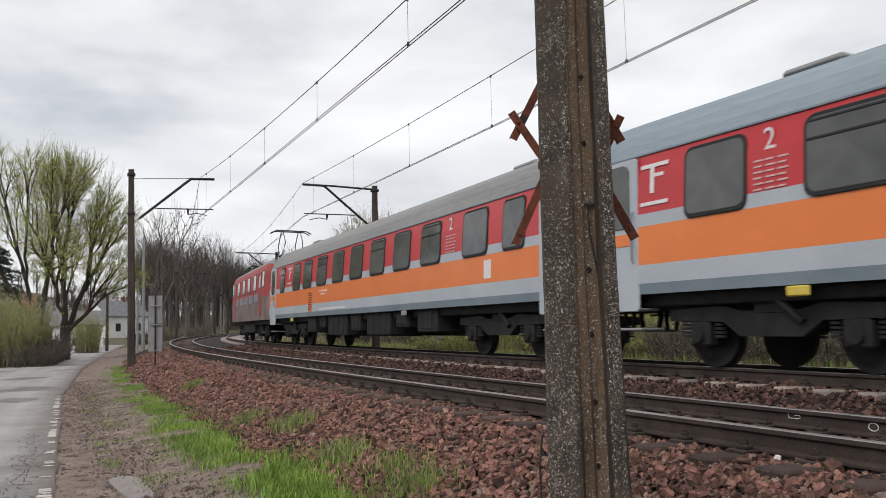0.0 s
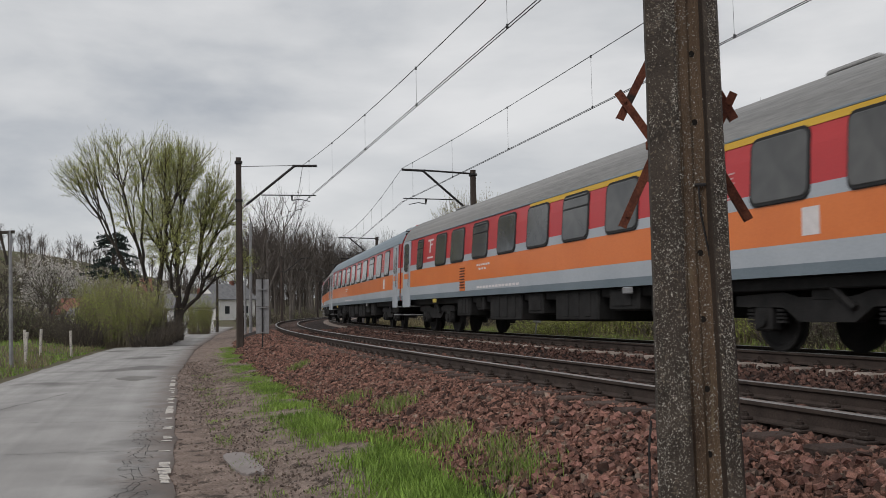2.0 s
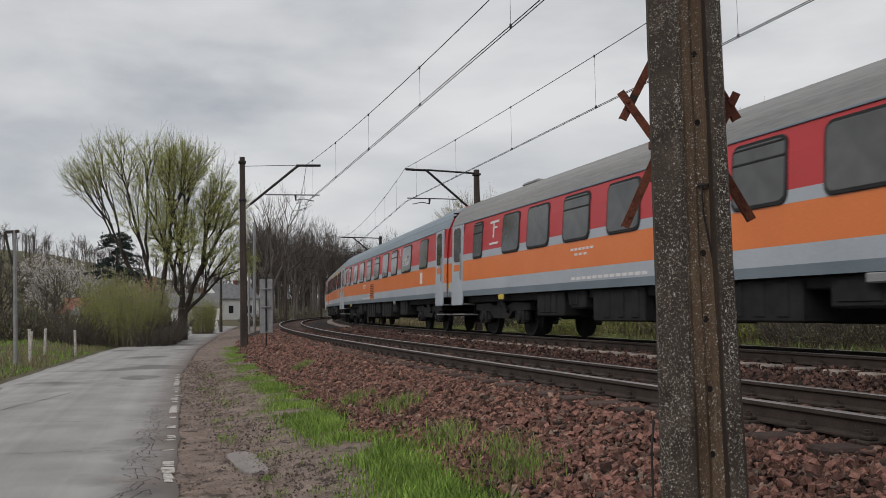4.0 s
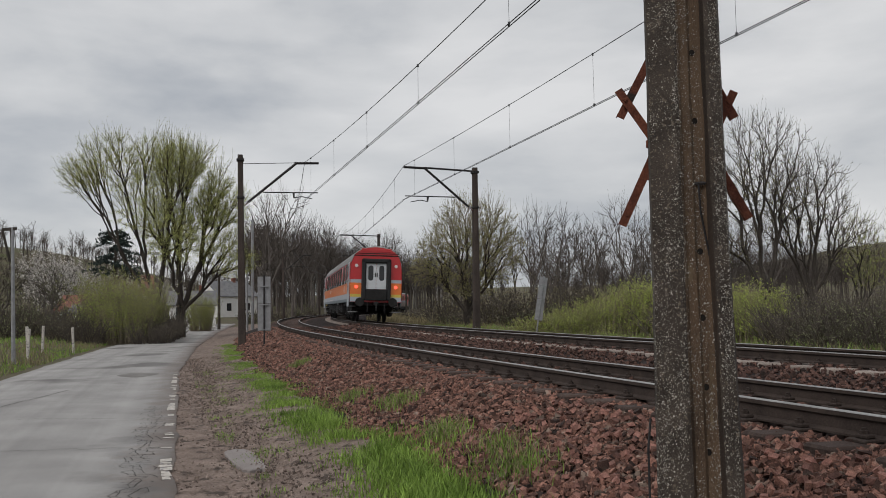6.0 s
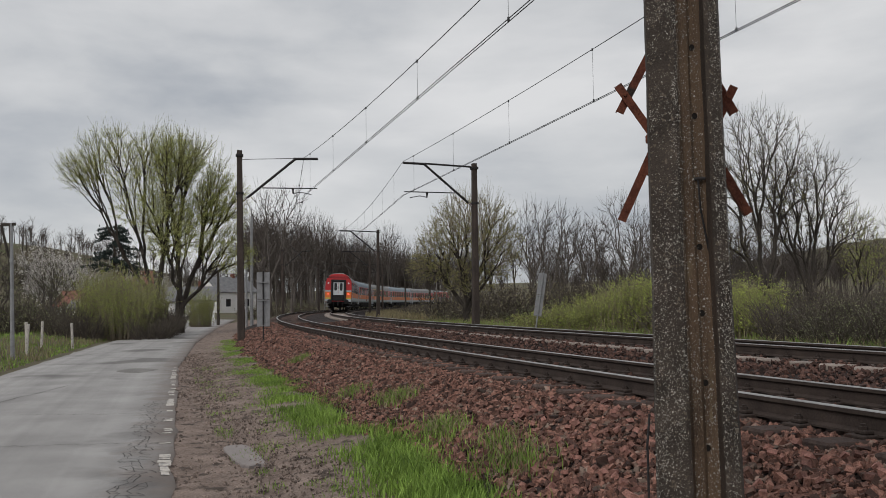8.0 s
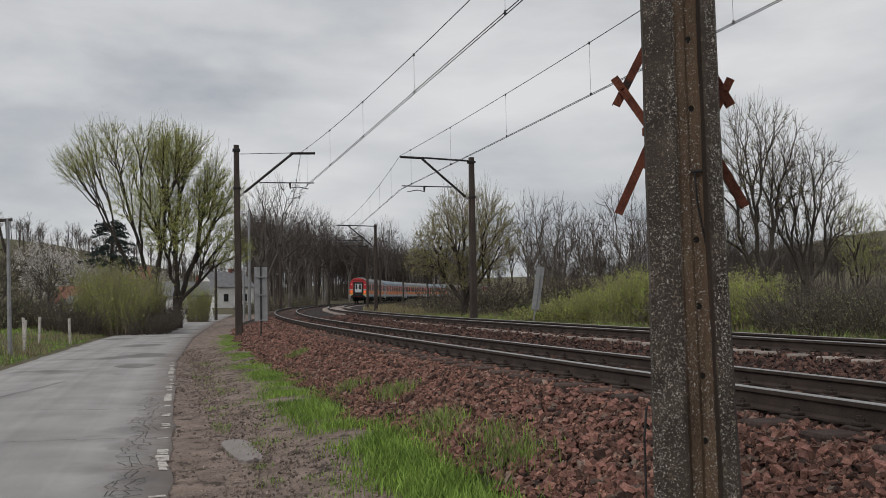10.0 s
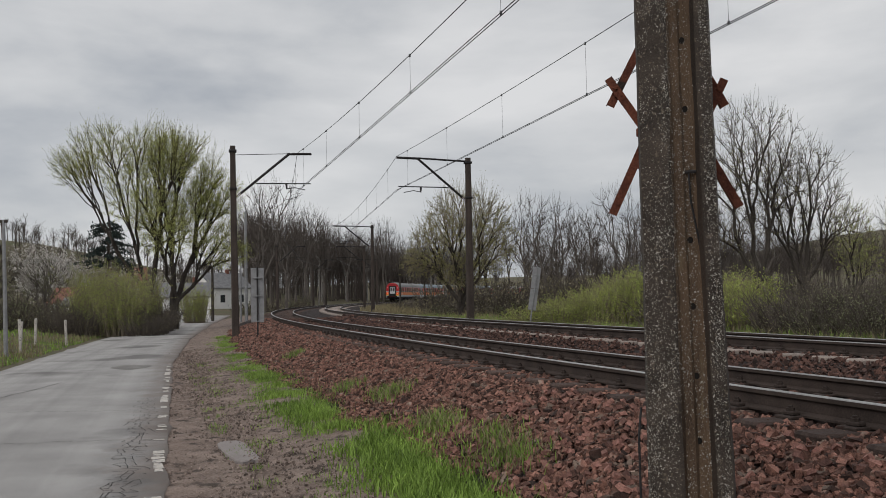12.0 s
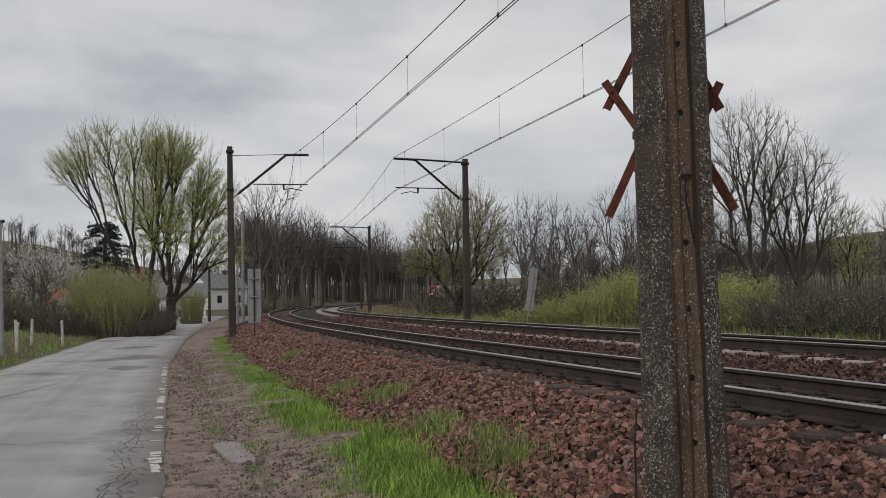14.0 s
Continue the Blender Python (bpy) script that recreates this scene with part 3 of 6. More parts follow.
def make_post():
    post = thing("concrete_post", "weathered pebbly concrete post with rust-washed channel", "post", pose(POST.x, POST.y, 0, 0, 0, -9))
    # half profile across, seen from the road: broad flange, sunk channel, narrow flange
    prof = [(-1.0, 0.10), (-0.92, -0.02), (-0.22, -0.06), (-0.14, -0.052), (-0.08, -0.022), (0.14, -0.012), (0.20, 0.004), (0.40, 0.006), (0.48, -0.004), (0.58, -0.048), (0.68, -0.06), (0.93, -0.04), (1.0, 0.05), (1.0, 0.30), (-1.0, 0.30)]
    b = Build()
    rings = []
    for i in range(46):
        z = -0.1 + i * 0.1
        w = float(np.interp(z, [0, 0.7, 1.8, 2.93, 4.4], [0.200, 0.188, 0.172, 0.166, 0.158]))
        c = float(np.interp(z, [0.7, 1.8, 2.93], [0.004, -0.003, -0.004]))
        rings.append([(c + u * w + 0.004 * noise.noise((u * 9, z * 4, 1)), d + 0.004 * noise.noise((u * 9, z * 5, 4)), z) for u, d in prof])
    # 2 is the darker stripe on the channel's right-hand step
    mats = [0, 0, 0, 1, 1, 1, 1, 1, 2, 0, 0, 0, 0, 0, 0]
    b.loft(rings, mats)
    part("shaft", b, [M_CONC, M_CHANNEL, M_CONC_STRIPE], post)
    holes = [(0.22, 2.73), (0.23, 2.415), (0.24, 1.825), (0.24, 1.53), (0.26, 1.224), (0.26, 0.94)]
    for u, z in holes:
        b = Build()
        x = u * 0.172
        outer = [(x + 0.013 * math.cos(t), 0.002, z + 0.015 * math.sin(t)) for t in np.linspace(0, 2 * math.pi, 11)[:-1]]
        inner = [(px, 0.03, pz) for px, _, pz in outer]
        b.loft([outer, inner], 0)
        part("bolt_hole", b, M_HOLE, post, "dark bolt hole")
    b = Build()
    b.tube([(0.03, 0.0, 2.13), (0.065, -0.012, 2.13), (0.075, -0.01, 2.128)], 0.008, 6)
    b.tube([(0.045, -0.006, 2.13), (0.05, -0.008, 2.0), (0.075, -0.004, 1.84), (0.08, 0.0, 1.80)], 0.005, 6)
    part("bent_wire", b, M_STEEL_DARK, post, "bent rusty wire in the channel")
    rng = random.Random(4)
    b = Build()
    for i in range(24000):
        u = rng.choice([rng.uniform(-0.97, -0.10), rng.uniform(-0.97, -0.10), rng.uniform(0.60, 0.97), rng.uniform(-0.08, 0.5)])
        z = rng.uniform(0.3, 3.4)
        w = float(np.interp(z, [0, 0.7, 1.8, 2.93, 4.4], [0.200, 0.188, 0.172, 0.166, 0.158]))
        d = float(np.interp(u, [-1, -0.92, -0.22, -0.14, -0.08, 0.14, 0.20, 0.40, 0.48, 0.58, 0.68, 0.93, 1.0], [0.10, -0.02, -0.06, -0.052, -0.022, -0.012, 0.004, 0.006, -0.004, -0.048, -0.06, -0.04, 0.05]))
        if noise.noise((u * 3, z * 2.2, 6)) < rng.uniform(-0.75, 0.3):
            continue
        r = min(rng.lognormvariate(-6.55, 0.5), 0.0052)
        x = u * w
        b.face([(x - r, d - 0.001, z), (x - r * 0.2, d - r * 0.9, z - r * 1.1), (x + r, d - 0.001, z - r * 0.2)])
        b.face([(x - r, d - 0.001, z), (x - r * 0.2, d - r * 0.9, z - r * 1.1), (x + 0.1 * r, d - 0.001, z + r)])
        b.face([(x + r, d - 0.001, z - r * 0.2), (x - r * 0.2, d - r * 0.9, z - r * 1.1), (x + 0.1 * r, d - 0.001, z + r)])
    tagged(part("exposed_pebbles", b, M_PEBBLE, post, "pale pebbles showing in the concrete"), kind="stuff")
    b = Build()
    b.tube([(-0.222, 0.02, 0.0), (-0.215, 0.01, 0.55), (-0.213, 0.0, 0.95), (-0.20, 0.02, 1.08)], 0.006, 6)
    part("earth_cable", b, M_STEEL_DARK, post, "thin black earthing cable")


def make_cross():
    cross = thing("rusty_sign_frame", "rusty red flat-iron frame of a crossing sign behind the post", "sign frame")
    y = 4.16
    ends = [((0.338, y, 2.488), (0.545, y, 2.875)), ((0.331, y - 0.02, 2.618), (0.66, y - 0.02, 2.10)), ((0.332, y, 1.969), (0.55, y, 2.43)),
            ((0.869, y, 2.463), (0.70, y, 2.79)), ((0.866, y - 0.02, 2.586), (0.60, y - 0.02, 2.06)), ((0.915, y, 1.985), (0.69, y, 2.42))]
    for p, q in ends:
        b = Build()
        s = 4.16 / 4.02
        p = Vector((p[0] * s, p[1], 1.6 + (p[2] - 1.6) * s))
        q = Vector((q[0] * s, q[1], 1.6 + (q[2] - 1.6) * s))
        b.bar(p, q, 0.040, 0.006)
        t = (q - p).normalized()
        w = t.cross(Vector((0, 1, 0)))
        b.bar(p + w * 0.018 + Vector((0, 0.017, 0)), q + w * 0.018 + Vector((0, 0.017, 0)), 0.005, 0.03)
        b.tube([p + t * 0.06 + Vector((0, -0.012, 0)), p + t * 0.06 + Vector((0, 0.004, 0))], 0.009, 6)
        part("flat_iron", b, M_RUST, cross)
    b = Build()
    b.box((0.47, y - 0.03, 2.36), (0.80, y + 0.002, 2.40), 0, 0.004)
    b.box((0.47, y - 0.03, 2.20), (0.80, y + 0.002, 2.24), 0, 0.004)
    part("clamp", b, M_RUST, cross)


make_post()
make_cross()

# ---------------------------------------------------------------- signs, poles, fence posts


def make_board_sign(x, y, z0, z1, wide, tilt, turn, label):
    sign = thing("trackside_sign", label, "railway sign", pose(x, y, z0, 0, tilt, turn), group="trackside signs")
    h = z1 - z0
    b = Build()
    b.tube([(0, -0.03, -0.5), (0, -0.03, h + 0.03)], 0.028, 8)
    part("post", b, M_STEEL_DARK if wide > 0.4 else M_STEEL_GREY, sign)
    n = 2
    lo = h * 0.06
    for i in range(n):
        b = Build()
        a, c = lo + i * (h - lo) / n, lo + (i + 1) * (h - lo) / n - 0.015
        b.box((-wide / 2, 0, a), (wide / 2, 0.006, c), 0, 0.002)
        part("panel", b, M_STEEL_GREY, sign, "plain grey back of a sheet metal panel")
    for z in (lo + 0.04, lo + (h - lo) * 0.48, h * 0.82):
        b = Build()
        b.box((-wide * 0.36, -0.065, z - 0.02), (wide * 0.36, -0.001, z + 0.02), 0, 0.005)
        part("bracket", b, M_STEEL_GREY, sign)
    return sign


make_board_sign(-10.32, 29.25, 0.72, 2.83, 0.46, 0.0, 19, "grey back of a double sheet metal sign on a post")
make_board_sign(-0.50, 32.0, 0.92, 2.69, 0.30, 9.0, 4, "leaning narrow grey sheet metal sign seen from behind")


def make_pole(x, y, z0, z1, radius, lean, mat, label, arms=False):
    pole = thing("utility_pole", label, "utility pole", pose(x, y, z0, 0, lean, 0), group="utility poles")
    b = Build()
    h = z1 - z0
    b.tube([(0, 0, -0.5), (0, 0, h * 0.5), (0, 0, h)], [radius * 1.15, radius, radius * 0.8], 10)
    part("shaft", b, mat, pole)
    if arms:
        b = Build()
        b.box((-0.35, -0.03, h - 0.1), (0.15, 0.03, h), 0, 0.01)
        part("crossarm", b, M_BARK, pole)
        b = Build()
        b.tube([(-0.35, 0.0, h - 0.05), (-0.1, 0, h - 1.1)], 0.04, 8)
        b.tube([(-0.05, 0.0, h - 0.05), (-0.02, 0, h - 1.1)], 0.04, 8)
        part("brace", b, M_BARK, pole)
    else:
        b = Build()
        b.tube([(0, 0, h), (0, 0, h + 0.05)], [radius * 0.85, radius * 0.5], 10)
        part("cap", b, M_STEEL_DARK, pole)


make_pole(-17.0, 24.72, 0.2, 4.4, 0.06, -1.5, M_STEEL_GREY, "pale leaning wooden pole with dark crossarm", True)
make_pole(-28.5, 69.36, 0.2, 4.5, 0.12, 0, M_BARK, "short dark wooden pole beside the road")
make_pole(-22.3, 60.7, 0.2, 8.4, 0.11, 0.0, M_STEEL_GREY, "slim pale grey concrete pole")
make_pole(-22.65, 60.5, 0.2, 5.4, 0.08, 0.0, M_STEEL_GREY, "slim pale grey concrete pole")


def make_fence_posts():
    b = Build()
    b.box((-0.045, -0.045, -0.4), (0.045, 0.045, 0.95), 0, 0.015)
    me = b.mesh("fence_post", M_WHITE)
    for i, (x, y) in enumerate([(-18.9, 28.3), (-19.55, 30.2), (-19.0, 31.4), (-17.7, 26.5), (-20.1, 26.9)]):
        ob = part("fence_post", me, None, at=pose(x, y, ground_height(x, y) + 0.12, (i * 37 % 5) - 2, (i * 53 % 7) - 3, 20))
        tagged(ob, "short whitewashed fence post in the grass", "fence post", "fence posts along the field")


make_fence_posts()

# ---------------------------------------------------------------- trees and shrubs


class Wood:
    """Collects tapered limbs (many tubes in number arrays)."""

    def __init__(self):
        self.v, self.f, self.n = [], [], 0

    def tube(self, pts, rad, sides):
        pts, rad = np.asarray(pts), np.asarray(rad)
        t = np.gradient(pts, axis=0)
        t /= np.linalg.norm(t, axis=1)[:, None] + 1e-9
        up = np.array([0.31, 0.17, 0.93]) if abs(t[0, 2]) < 0.8 else np.array([1.0, 0.2, 0.1])
        a = np.cross(t, up)
        a /= np.linalg.norm(a, axis=1)[:, None] + 1e-9
        b = np.cross(t, a)
        ang = np.arange(sides) * 2 * np.pi / sides
        ring = pts[:, None] + rad[:, None, None] * (np.cos(ang)[None, :, None] * a[:, None] + np.sin(ang)[None, :, None] * b[:, None])
        self.v.append(ring.reshape(-1, 3))
        k, m = len(pts), sides
        i, j = np.meshgrid(np.arange(k - 1), np.arange(m), indexing="ij")
        p, q = i * m + j, i * m + (j + 1) % m
        self.f.append(np.stack([p, q, q + m, p + m], -1).reshape(-1, 4) + self.n)
        self.n += k * m

    def mesh(self, name, mat):
        return raw_mesh(name, np.concatenate(self.v), np.concatenate(self.f), mat)


def leaf_mesh(name, spots, size, mat, rng, long=2.0):
    """Small diamond leaves at the given spots."""
    c = np.asarray(spots)
    n = len(c)
    a = rng.normal(size=(n, 3))
    a /= np.linalg.norm(a, axis=1)[:, None]
    b = np.cross(a, rng.normal(size=(n, 3)))
    b /= np.linalg.norm(b, axis=1)[:, None]
    s = size * rng.uniform(0.6, 1.4, n)[:, None]
    v = np.stack([c - a * s * long / 2, c - b * s / 2, c + a * s * long / 2, c + b * s / 2], 1).reshape(-1, 3)
    return raw_mesh(name, v, np.arange(4 * n).reshape(n, 4), mat)


def fill_tree(seed, lobes, count, bole, leaves, leaf_size, trunk_mat, twig_mat, leaf_mat, forks=(5, 3, 3), thin=0.006, reach=0.42, group=6, lift=0.12, spray=1.0, taper=0.43):
    """A tree whose limbs fork until they reach every part of its crown. lobes: (x, y, z, rx, ry, rz) of the crown's masses; bole: height of the first fork."""
    rng = np.random.default_rng(seed)
    limbs, twigs, spots = Wood(), Wood(), []
    vol = np.array([(a * b * c) ** 0.7 for *_, a, b, c in lobes])
    ends = []
    for lobe, share in zip(lobes, vol / vol.sum()):
        k = max(int(count * share), 3)
        u = rng.normal(size=(k, 3))
        u /= np.linalg.norm(u, axis=1)[:, None]
        # uneven outline: the reach changes with the direction
        bumpy = 1 + 0.16 * np.sin(u[:, 0] * 5 + seed) * np.cos(u[:, 1] * 6 + u[:, 2] * 4) + 0.07 * rng.normal(size=k)
        u *= (rng.random(k) ** 0.42 * bumpy)[:, None]
        ends.append(np.array(lobe[:3]) + u * np.array(lobe[3:]))
    ends = np.concatenate(ends)

    def split(pts, k):
        w = pts * np.array([1, 1, 0.75])
        mid = w[rng.choice(len(w), k, replace=False)]
        for _ in range(4):
            near = np.argmin(((w[:, None] - mid[None]) ** 2).sum(-1), 1)
            mid = np.array([w[near == i].mean(0) if (near == i).any() else mid[i] for i in range(k)])
        return [pts[near == i] for i in range(k) if (near == i).any()]

    def width(n):
        return thin * n ** taper

    def grow(p, d, pts, level):
        if len(pts) <= group:
            for e in pts:
                ln = np.linalg.norm(e - p)
                mid = (p + e) / 2 + np.array([0, 0, -0.10 * ln]) + rng.normal(size=3) * 0.06 * ln
                twigs.tube([p, mid, e], [thin * 1.25, thin, thin * 0.45], 3)
                for _ in range(leaves):
                    w = rng.uniform(0.25, 1.08)
                    spots.append((p + (mid - p) * w * 2 if w < 0.5 else mid + (e - mid) * (w * 2 - 1)) + rng.normal(size=3) * leaf_size * spray)
            return
        for c in split(pts, min(forks[min(level, len(forks) - 1)], len(pts))):
            to = c.mean(0) - p
            q = p + to * reach * rng.uniform(0.8, 1.2)
            ln = np.linalg.norm(q - p)
            bend = p + d * ln * 0.42
            n = 6 if level < 2 else 4 if level < 4 else 3
            u = np.linspace(0, 1, n)[:, None]
            way = (1 - u) ** 2 * p + 2 * u * (1 - u) * bend + u * u * q
            way[1:-1] += rng.normal(size=(n - 2, 3)) * ln * 0.025
            heavy = len(c) > 25
            (limbs if heavy else twigs).tube(way, np.linspace(width(len(c)) * 1.12, width(len(c)) * 0.86, n), 7 if level < 2 else 5 if heavy else 3)
            e = q - bend
            e = e / (np.linalg.norm(e) + 1e-6) + np.array([0, 0, lift])
            grow(q, e / np.linalg.norm(e), c, level + 1)

    r = width(len(ends))
    top = np.array([0.02 * bole, 0.0, bole])
    limbs.tube([(0, 0, -0.4), (0.0, 0.01, 0.15), (0.03 * bole, 0, bole * 0.5), tuple(top)], [r * 1.5, r * 1.15, r, r * 0.92], 8)
    grow(top, np.array([0, 0, 1.0]), ends, 0)
    return limbs.mesh("trunk", trunk_mat), twigs.mesh("twigs", twig_mat), leaf_mesh("foliage", spots, leaf_size, leaf_mat, rng) if spots else None


def plant(name, meshes, at, label, category="tree", group=""):
    tree = thing(name, label, category, at, group=group)
    part("trunk", meshes[0], None, tree)
    crown = part("crown", meshes[1], None, tree)
    if meshes[2]:
        part("foliage", meshes[2], None, crown)
    return tree


def on_ground(x, y, turn=0.0, size=1.0, wide=None, sink=0.1):
    w = wide or size
    return pose(x, y, ground_height(x, y) - sink, 0, 0, turn) @ Matrix.Diagonal((w, w, size, 1))


def make_willows():
    """Two willows that share one broad crown; the turn lays their x across the view from the road."""
    lobes = [(-2.6, 0, 10.8, 2.2, 1.9, 2.2), (-4.3, 0, 10.0, 1.5, 1.4, 1.4), (0.6, 0.6, 11.0, 2.4, 2.3, 2.2), (-0.6, -0.8, 8.0, 2.0, 1.6, 2.0), (1.2, -0.9, 6.2, 1.9, 1.4, 2.0)]
    meshes = fill_tree(11, lobes, 4200, 0.9, 13, 0.024, M_BARK, M_TWIG_WILLOW, M_LEAF_WILLOW, forks=(3, 3, 3), thin=0.0062, reach=0.42, spray=2.2)
    plant("willow_tree", meshes, on_ground(-23.0, 46.6, 22, 1.0), "tall forked willow in fresh pale green leaf beside the road", group="roadside willows")
    lobes = [(0.4, 0, 9.9, 2.9, 2.6, 3.0), (1.9, 0, 7.2, 2.3, 2.2, 2.5), (-1.2, 0.3, 6.9, 1.7, 1.8, 2.0), (2.9, 0, 5.0, 2.0, 1.6, 1.3), (-0.6, 0, 11.2, 1.6, 1.5, 1.5), (2.6, 0.3, 8.6, 1.9, 1.6, 1.9)]
    meshes = fill_tree(12, lobes, 6800, 1.2, 15, 0.024, M_BARK, M_TWIG_WILLOW, M_LEAF_WILLOW, forks=(5, 3, 3), thin=0.006, reach=0.40, spray=2.2)
    plant("willow_tree", meshes, on_ground(-22.6, 49.0, 22, 1.0), "upright dark-trunked willow in fresh pale green leaf", group="roadside willows")


def bare_kind(seed, height, leafy=0, mat=None, twig=None, trunk=None, leaf=0.06, wide=0.24, low=0.36, count=480, thin=0.014):
    """A bare tree of the wood, one bole with an uneven round crown."""
    rng = random.Random(seed)
    a = rng.uniform(0, 6.28)
    w, h = wide * height, height
    mid = (low + 1) / 2
    lobes = [(0, 0, mid * h, w, w, (1 - low) / 2 * h), (0.45 * w * math.cos(a), 0.45 * w * math.sin(a), (mid + 0.1) * h, 0.8 * w, 0.8 * w, (1 - low) * 0.38 * h), (-0.5 * w * math.cos(a), -0.5 * w * math.sin(a), (mid - 0.08) * h, 0.75 * w, 0.75 * w, (1 - low) * 0.3 * h)]
    return fill_tree(seed, lobes, count, low * h * 0.75, leafy, leaf, trunk or M_BARK_GREY, twig or M_TWIG, mat or M_LEAF_BROWN, forks=(3, 3, 3), thin=thin, reach=0.46, group=7)


def field_trees(blossom, green, dark):
    white = "fruit tree in white blossom"
    return ((-39.6, 56.0, dark, 0.80, "dark bare tree with a wide crown at the field edge"), (-32.6, 46.0, green[0], 0.62, "young green tree at the field edge"), (-36.5, 57.5, green[1], 0.72, "young green tree at the field edge"),
            (-50.5, 79.8, blossom[0], 1.3, white), (-47.4, 76, blossom[1], 1.0, white), (-53, 86, blossom[0], 1.1, white), (-47.5, 84, blossom[1], 1.0, white), (-58, 92, blossom[1], 1.15, white),
            (-43.5, 80, blossom[0], 0.85, white), (-41, 86, blossom[1], 0.8, white), (-39, 68, blossom[0], 0.5, "small " + white), (-36, 66, blossom[1], 0.48, "small " + white),
            (-66, 100, green[0], 1.0, "young green tree on the slope"), (-62, 96, dark, 0.8, "dark bare tree on the slope"), (-56, 100, dark, 0.75, "dark bare tree on the slope"))


def make_trees():
    # the tree with a dense round crown behind the second mast
    lobes = [(0.5, 0, 6.3, 2.8, 2.6, 2.8), (-1.2, 0.2, 5.2, 2.1, 2.2, 2.2), (2.1, 0, 5.0, 1.9, 2.2, 2.3), (-2.5, 0, 3.8, 1.5, 1.4, 1.3), (0.3, 0, 3.0, 2.2, 1.8, 1.2)]
    meshes = fill_tree(21, lobes, 5600, 0.4, 9, 0.028, M_BARK, M_TWIG_WARM, M_LEAF_BUD, forks=(6, 3, 3), thin=0.0062, reach=0.40)
    plant("budding_tree", meshes, on_ground(-5.15, 51.8, 7), "many-stemmed budding tree with dense round olive-brown crown", group="single trees beyond the tracks")
    # trees beyond the far track
    lobes = [(0.0, 0, 8.7, 2.4, 2.2, 2.7), (-1.3, 0, 6.5, 2.0, 1.8, 2.2), (1.3, 0.2, 6.8, 1.8, 1.6, 2.1), (-1.8, 0, 4.0, 1.7, 1.4, 1.0)]
    meshes = fill_tree(22, lobes, 2600, 0.7, 3, 0.024, M_BARK, M_TWIG, M_LEAF_BUD, forks=(3, 3, 3), thin=0.0068, reach=0.44)
    plant("budding_tree", meshes, on_ground(10.55, 42.7, 7), "tall bare twin-stemmed tree with first buds", group="single trees beyond the tracks")
    lobes = [(0.2, 0, 7.0, 2.3, 2.0, 2.6), (1.5, 0, 5.0, 1.9, 1.6, 1.9), (-1.3, 0.2, 5.4, 1.7, 1.5, 2.0)]
    meshes = fill_tree(23, lobes, 2200, 0.6, 3, 0.024, M_BARK, M_TWIG, M_LEAF_BUD, forks=(4, 3, 3), thin=0.0068, reach=0.43)
    plant("budding_tree", meshes, on_ground(13.1, 44.2, 7), "wide bare tree with faint green buds", group="single trees beyond the tracks")
    lobes = [(0, 0, 4.8, 1.6, 1.6, 2.0), (0.5, 0, 3.0, 1.6, 1.5, 1.2)]
    meshes = fill_tree(24, lobes, 900, 0.4, 5, 0.03, M_BARK, M_TWIG_WARM, M_LEAF_YELLOW, forks=(4, 3, 3), thin=0.006, reach=0.43)
    plant("budding_tree", meshes, on_ground(17.2, 49.0, 7), "young tree in thin yellow-green leaf", group="single trees beyond the tracks")

    kinds = [bare_kind(31 + i, h, 0, wide=w, low=l) for i, (h, w, l) in enumerate(((17, 0.23, 0.30), (15, 0.27, 0.24), (18, 0.20, 0.34), (14, 0.27, 0.22), (16, 0.24, 0.32)))]
    slim = [bare_kind(41 + i, h, 0, trunk=M_BIRCH if i < 2 else M_BARK, wide=0.15, low=0.48, count=240) for i, h in enumerate((13, 11, 14, 12))]
    rng = random.Random(5)
    put = []

    def free(x, y, gap):
        e = road_edge(y)
        if e - 5.2 < x < e + 0.8:
            return False
        _, q = line_of(x, y)
        if -5.0 < q < 10.5 and y < 420:
            return False
        return all((x - a) ** 2 + (y - b) ** 2 > gap * gap for a, b in put)

    count = 0
    for _ in range(4000):
        if count == 110:
            break
        s, q = rng.uniform(82, 300), -5 - 62 * rng.random() ** 1.4
        p, _ = along(s, q)
        if not free(p.x, p.y, 2.0) or p.x < -0.37 * p.y:
            continue
        put.append((p.x, p.y))
        k = rng.random()
        meshes = rng.choice(slim) if k < 0.4 else rng.choice(kinds)
        size = rng.uniform(1.05, 1.32)
        plant("bare_tree", meshes, on_ground(p.x, p.y, rng.uniform(0, 360), size), "bare grey-brown tree in the wood behind the bend", group="trees of the wood")
        count += 1
    # thin stems inside the bend, before the far stretch of line
    for x, y, size in ((-20.5, 118, 0.8), (-17.5, 122, 0.75), (-15.2, 131, 0.9), (-12.6, 118, 0.7), (-11.8, 136, 0.85), (-9.0, 128, 0.8), (-7.5, 108, 0.8), (-13.8, 146, 0.9), (-18.9, 140, 0.85), (-5.0, 120, 0.9)):
        plant("bare_tree", rng.choice(slim), on_ground(x, y, rng.uniform(0, 360), size), "thin bare tree inside the bend", group="trees inside the bend")
    # loose row beyond the meadow
    for i in range(34):
        x, y = -2 + 1.75 * i + rng.uniform(-1.5, 1.5), 82 + rng.uniform(0, 45)
        if x > 26:
            x, y = x + (y - 80) * 0.5, y
        plant("bare_tree", rng.choice(kinds), on_ground(x, y, rng.uniform(0, 360), rng.uniform(0.8, 1.0)), "bare grey tree beyond the meadow", group="trees beyond the meadow")
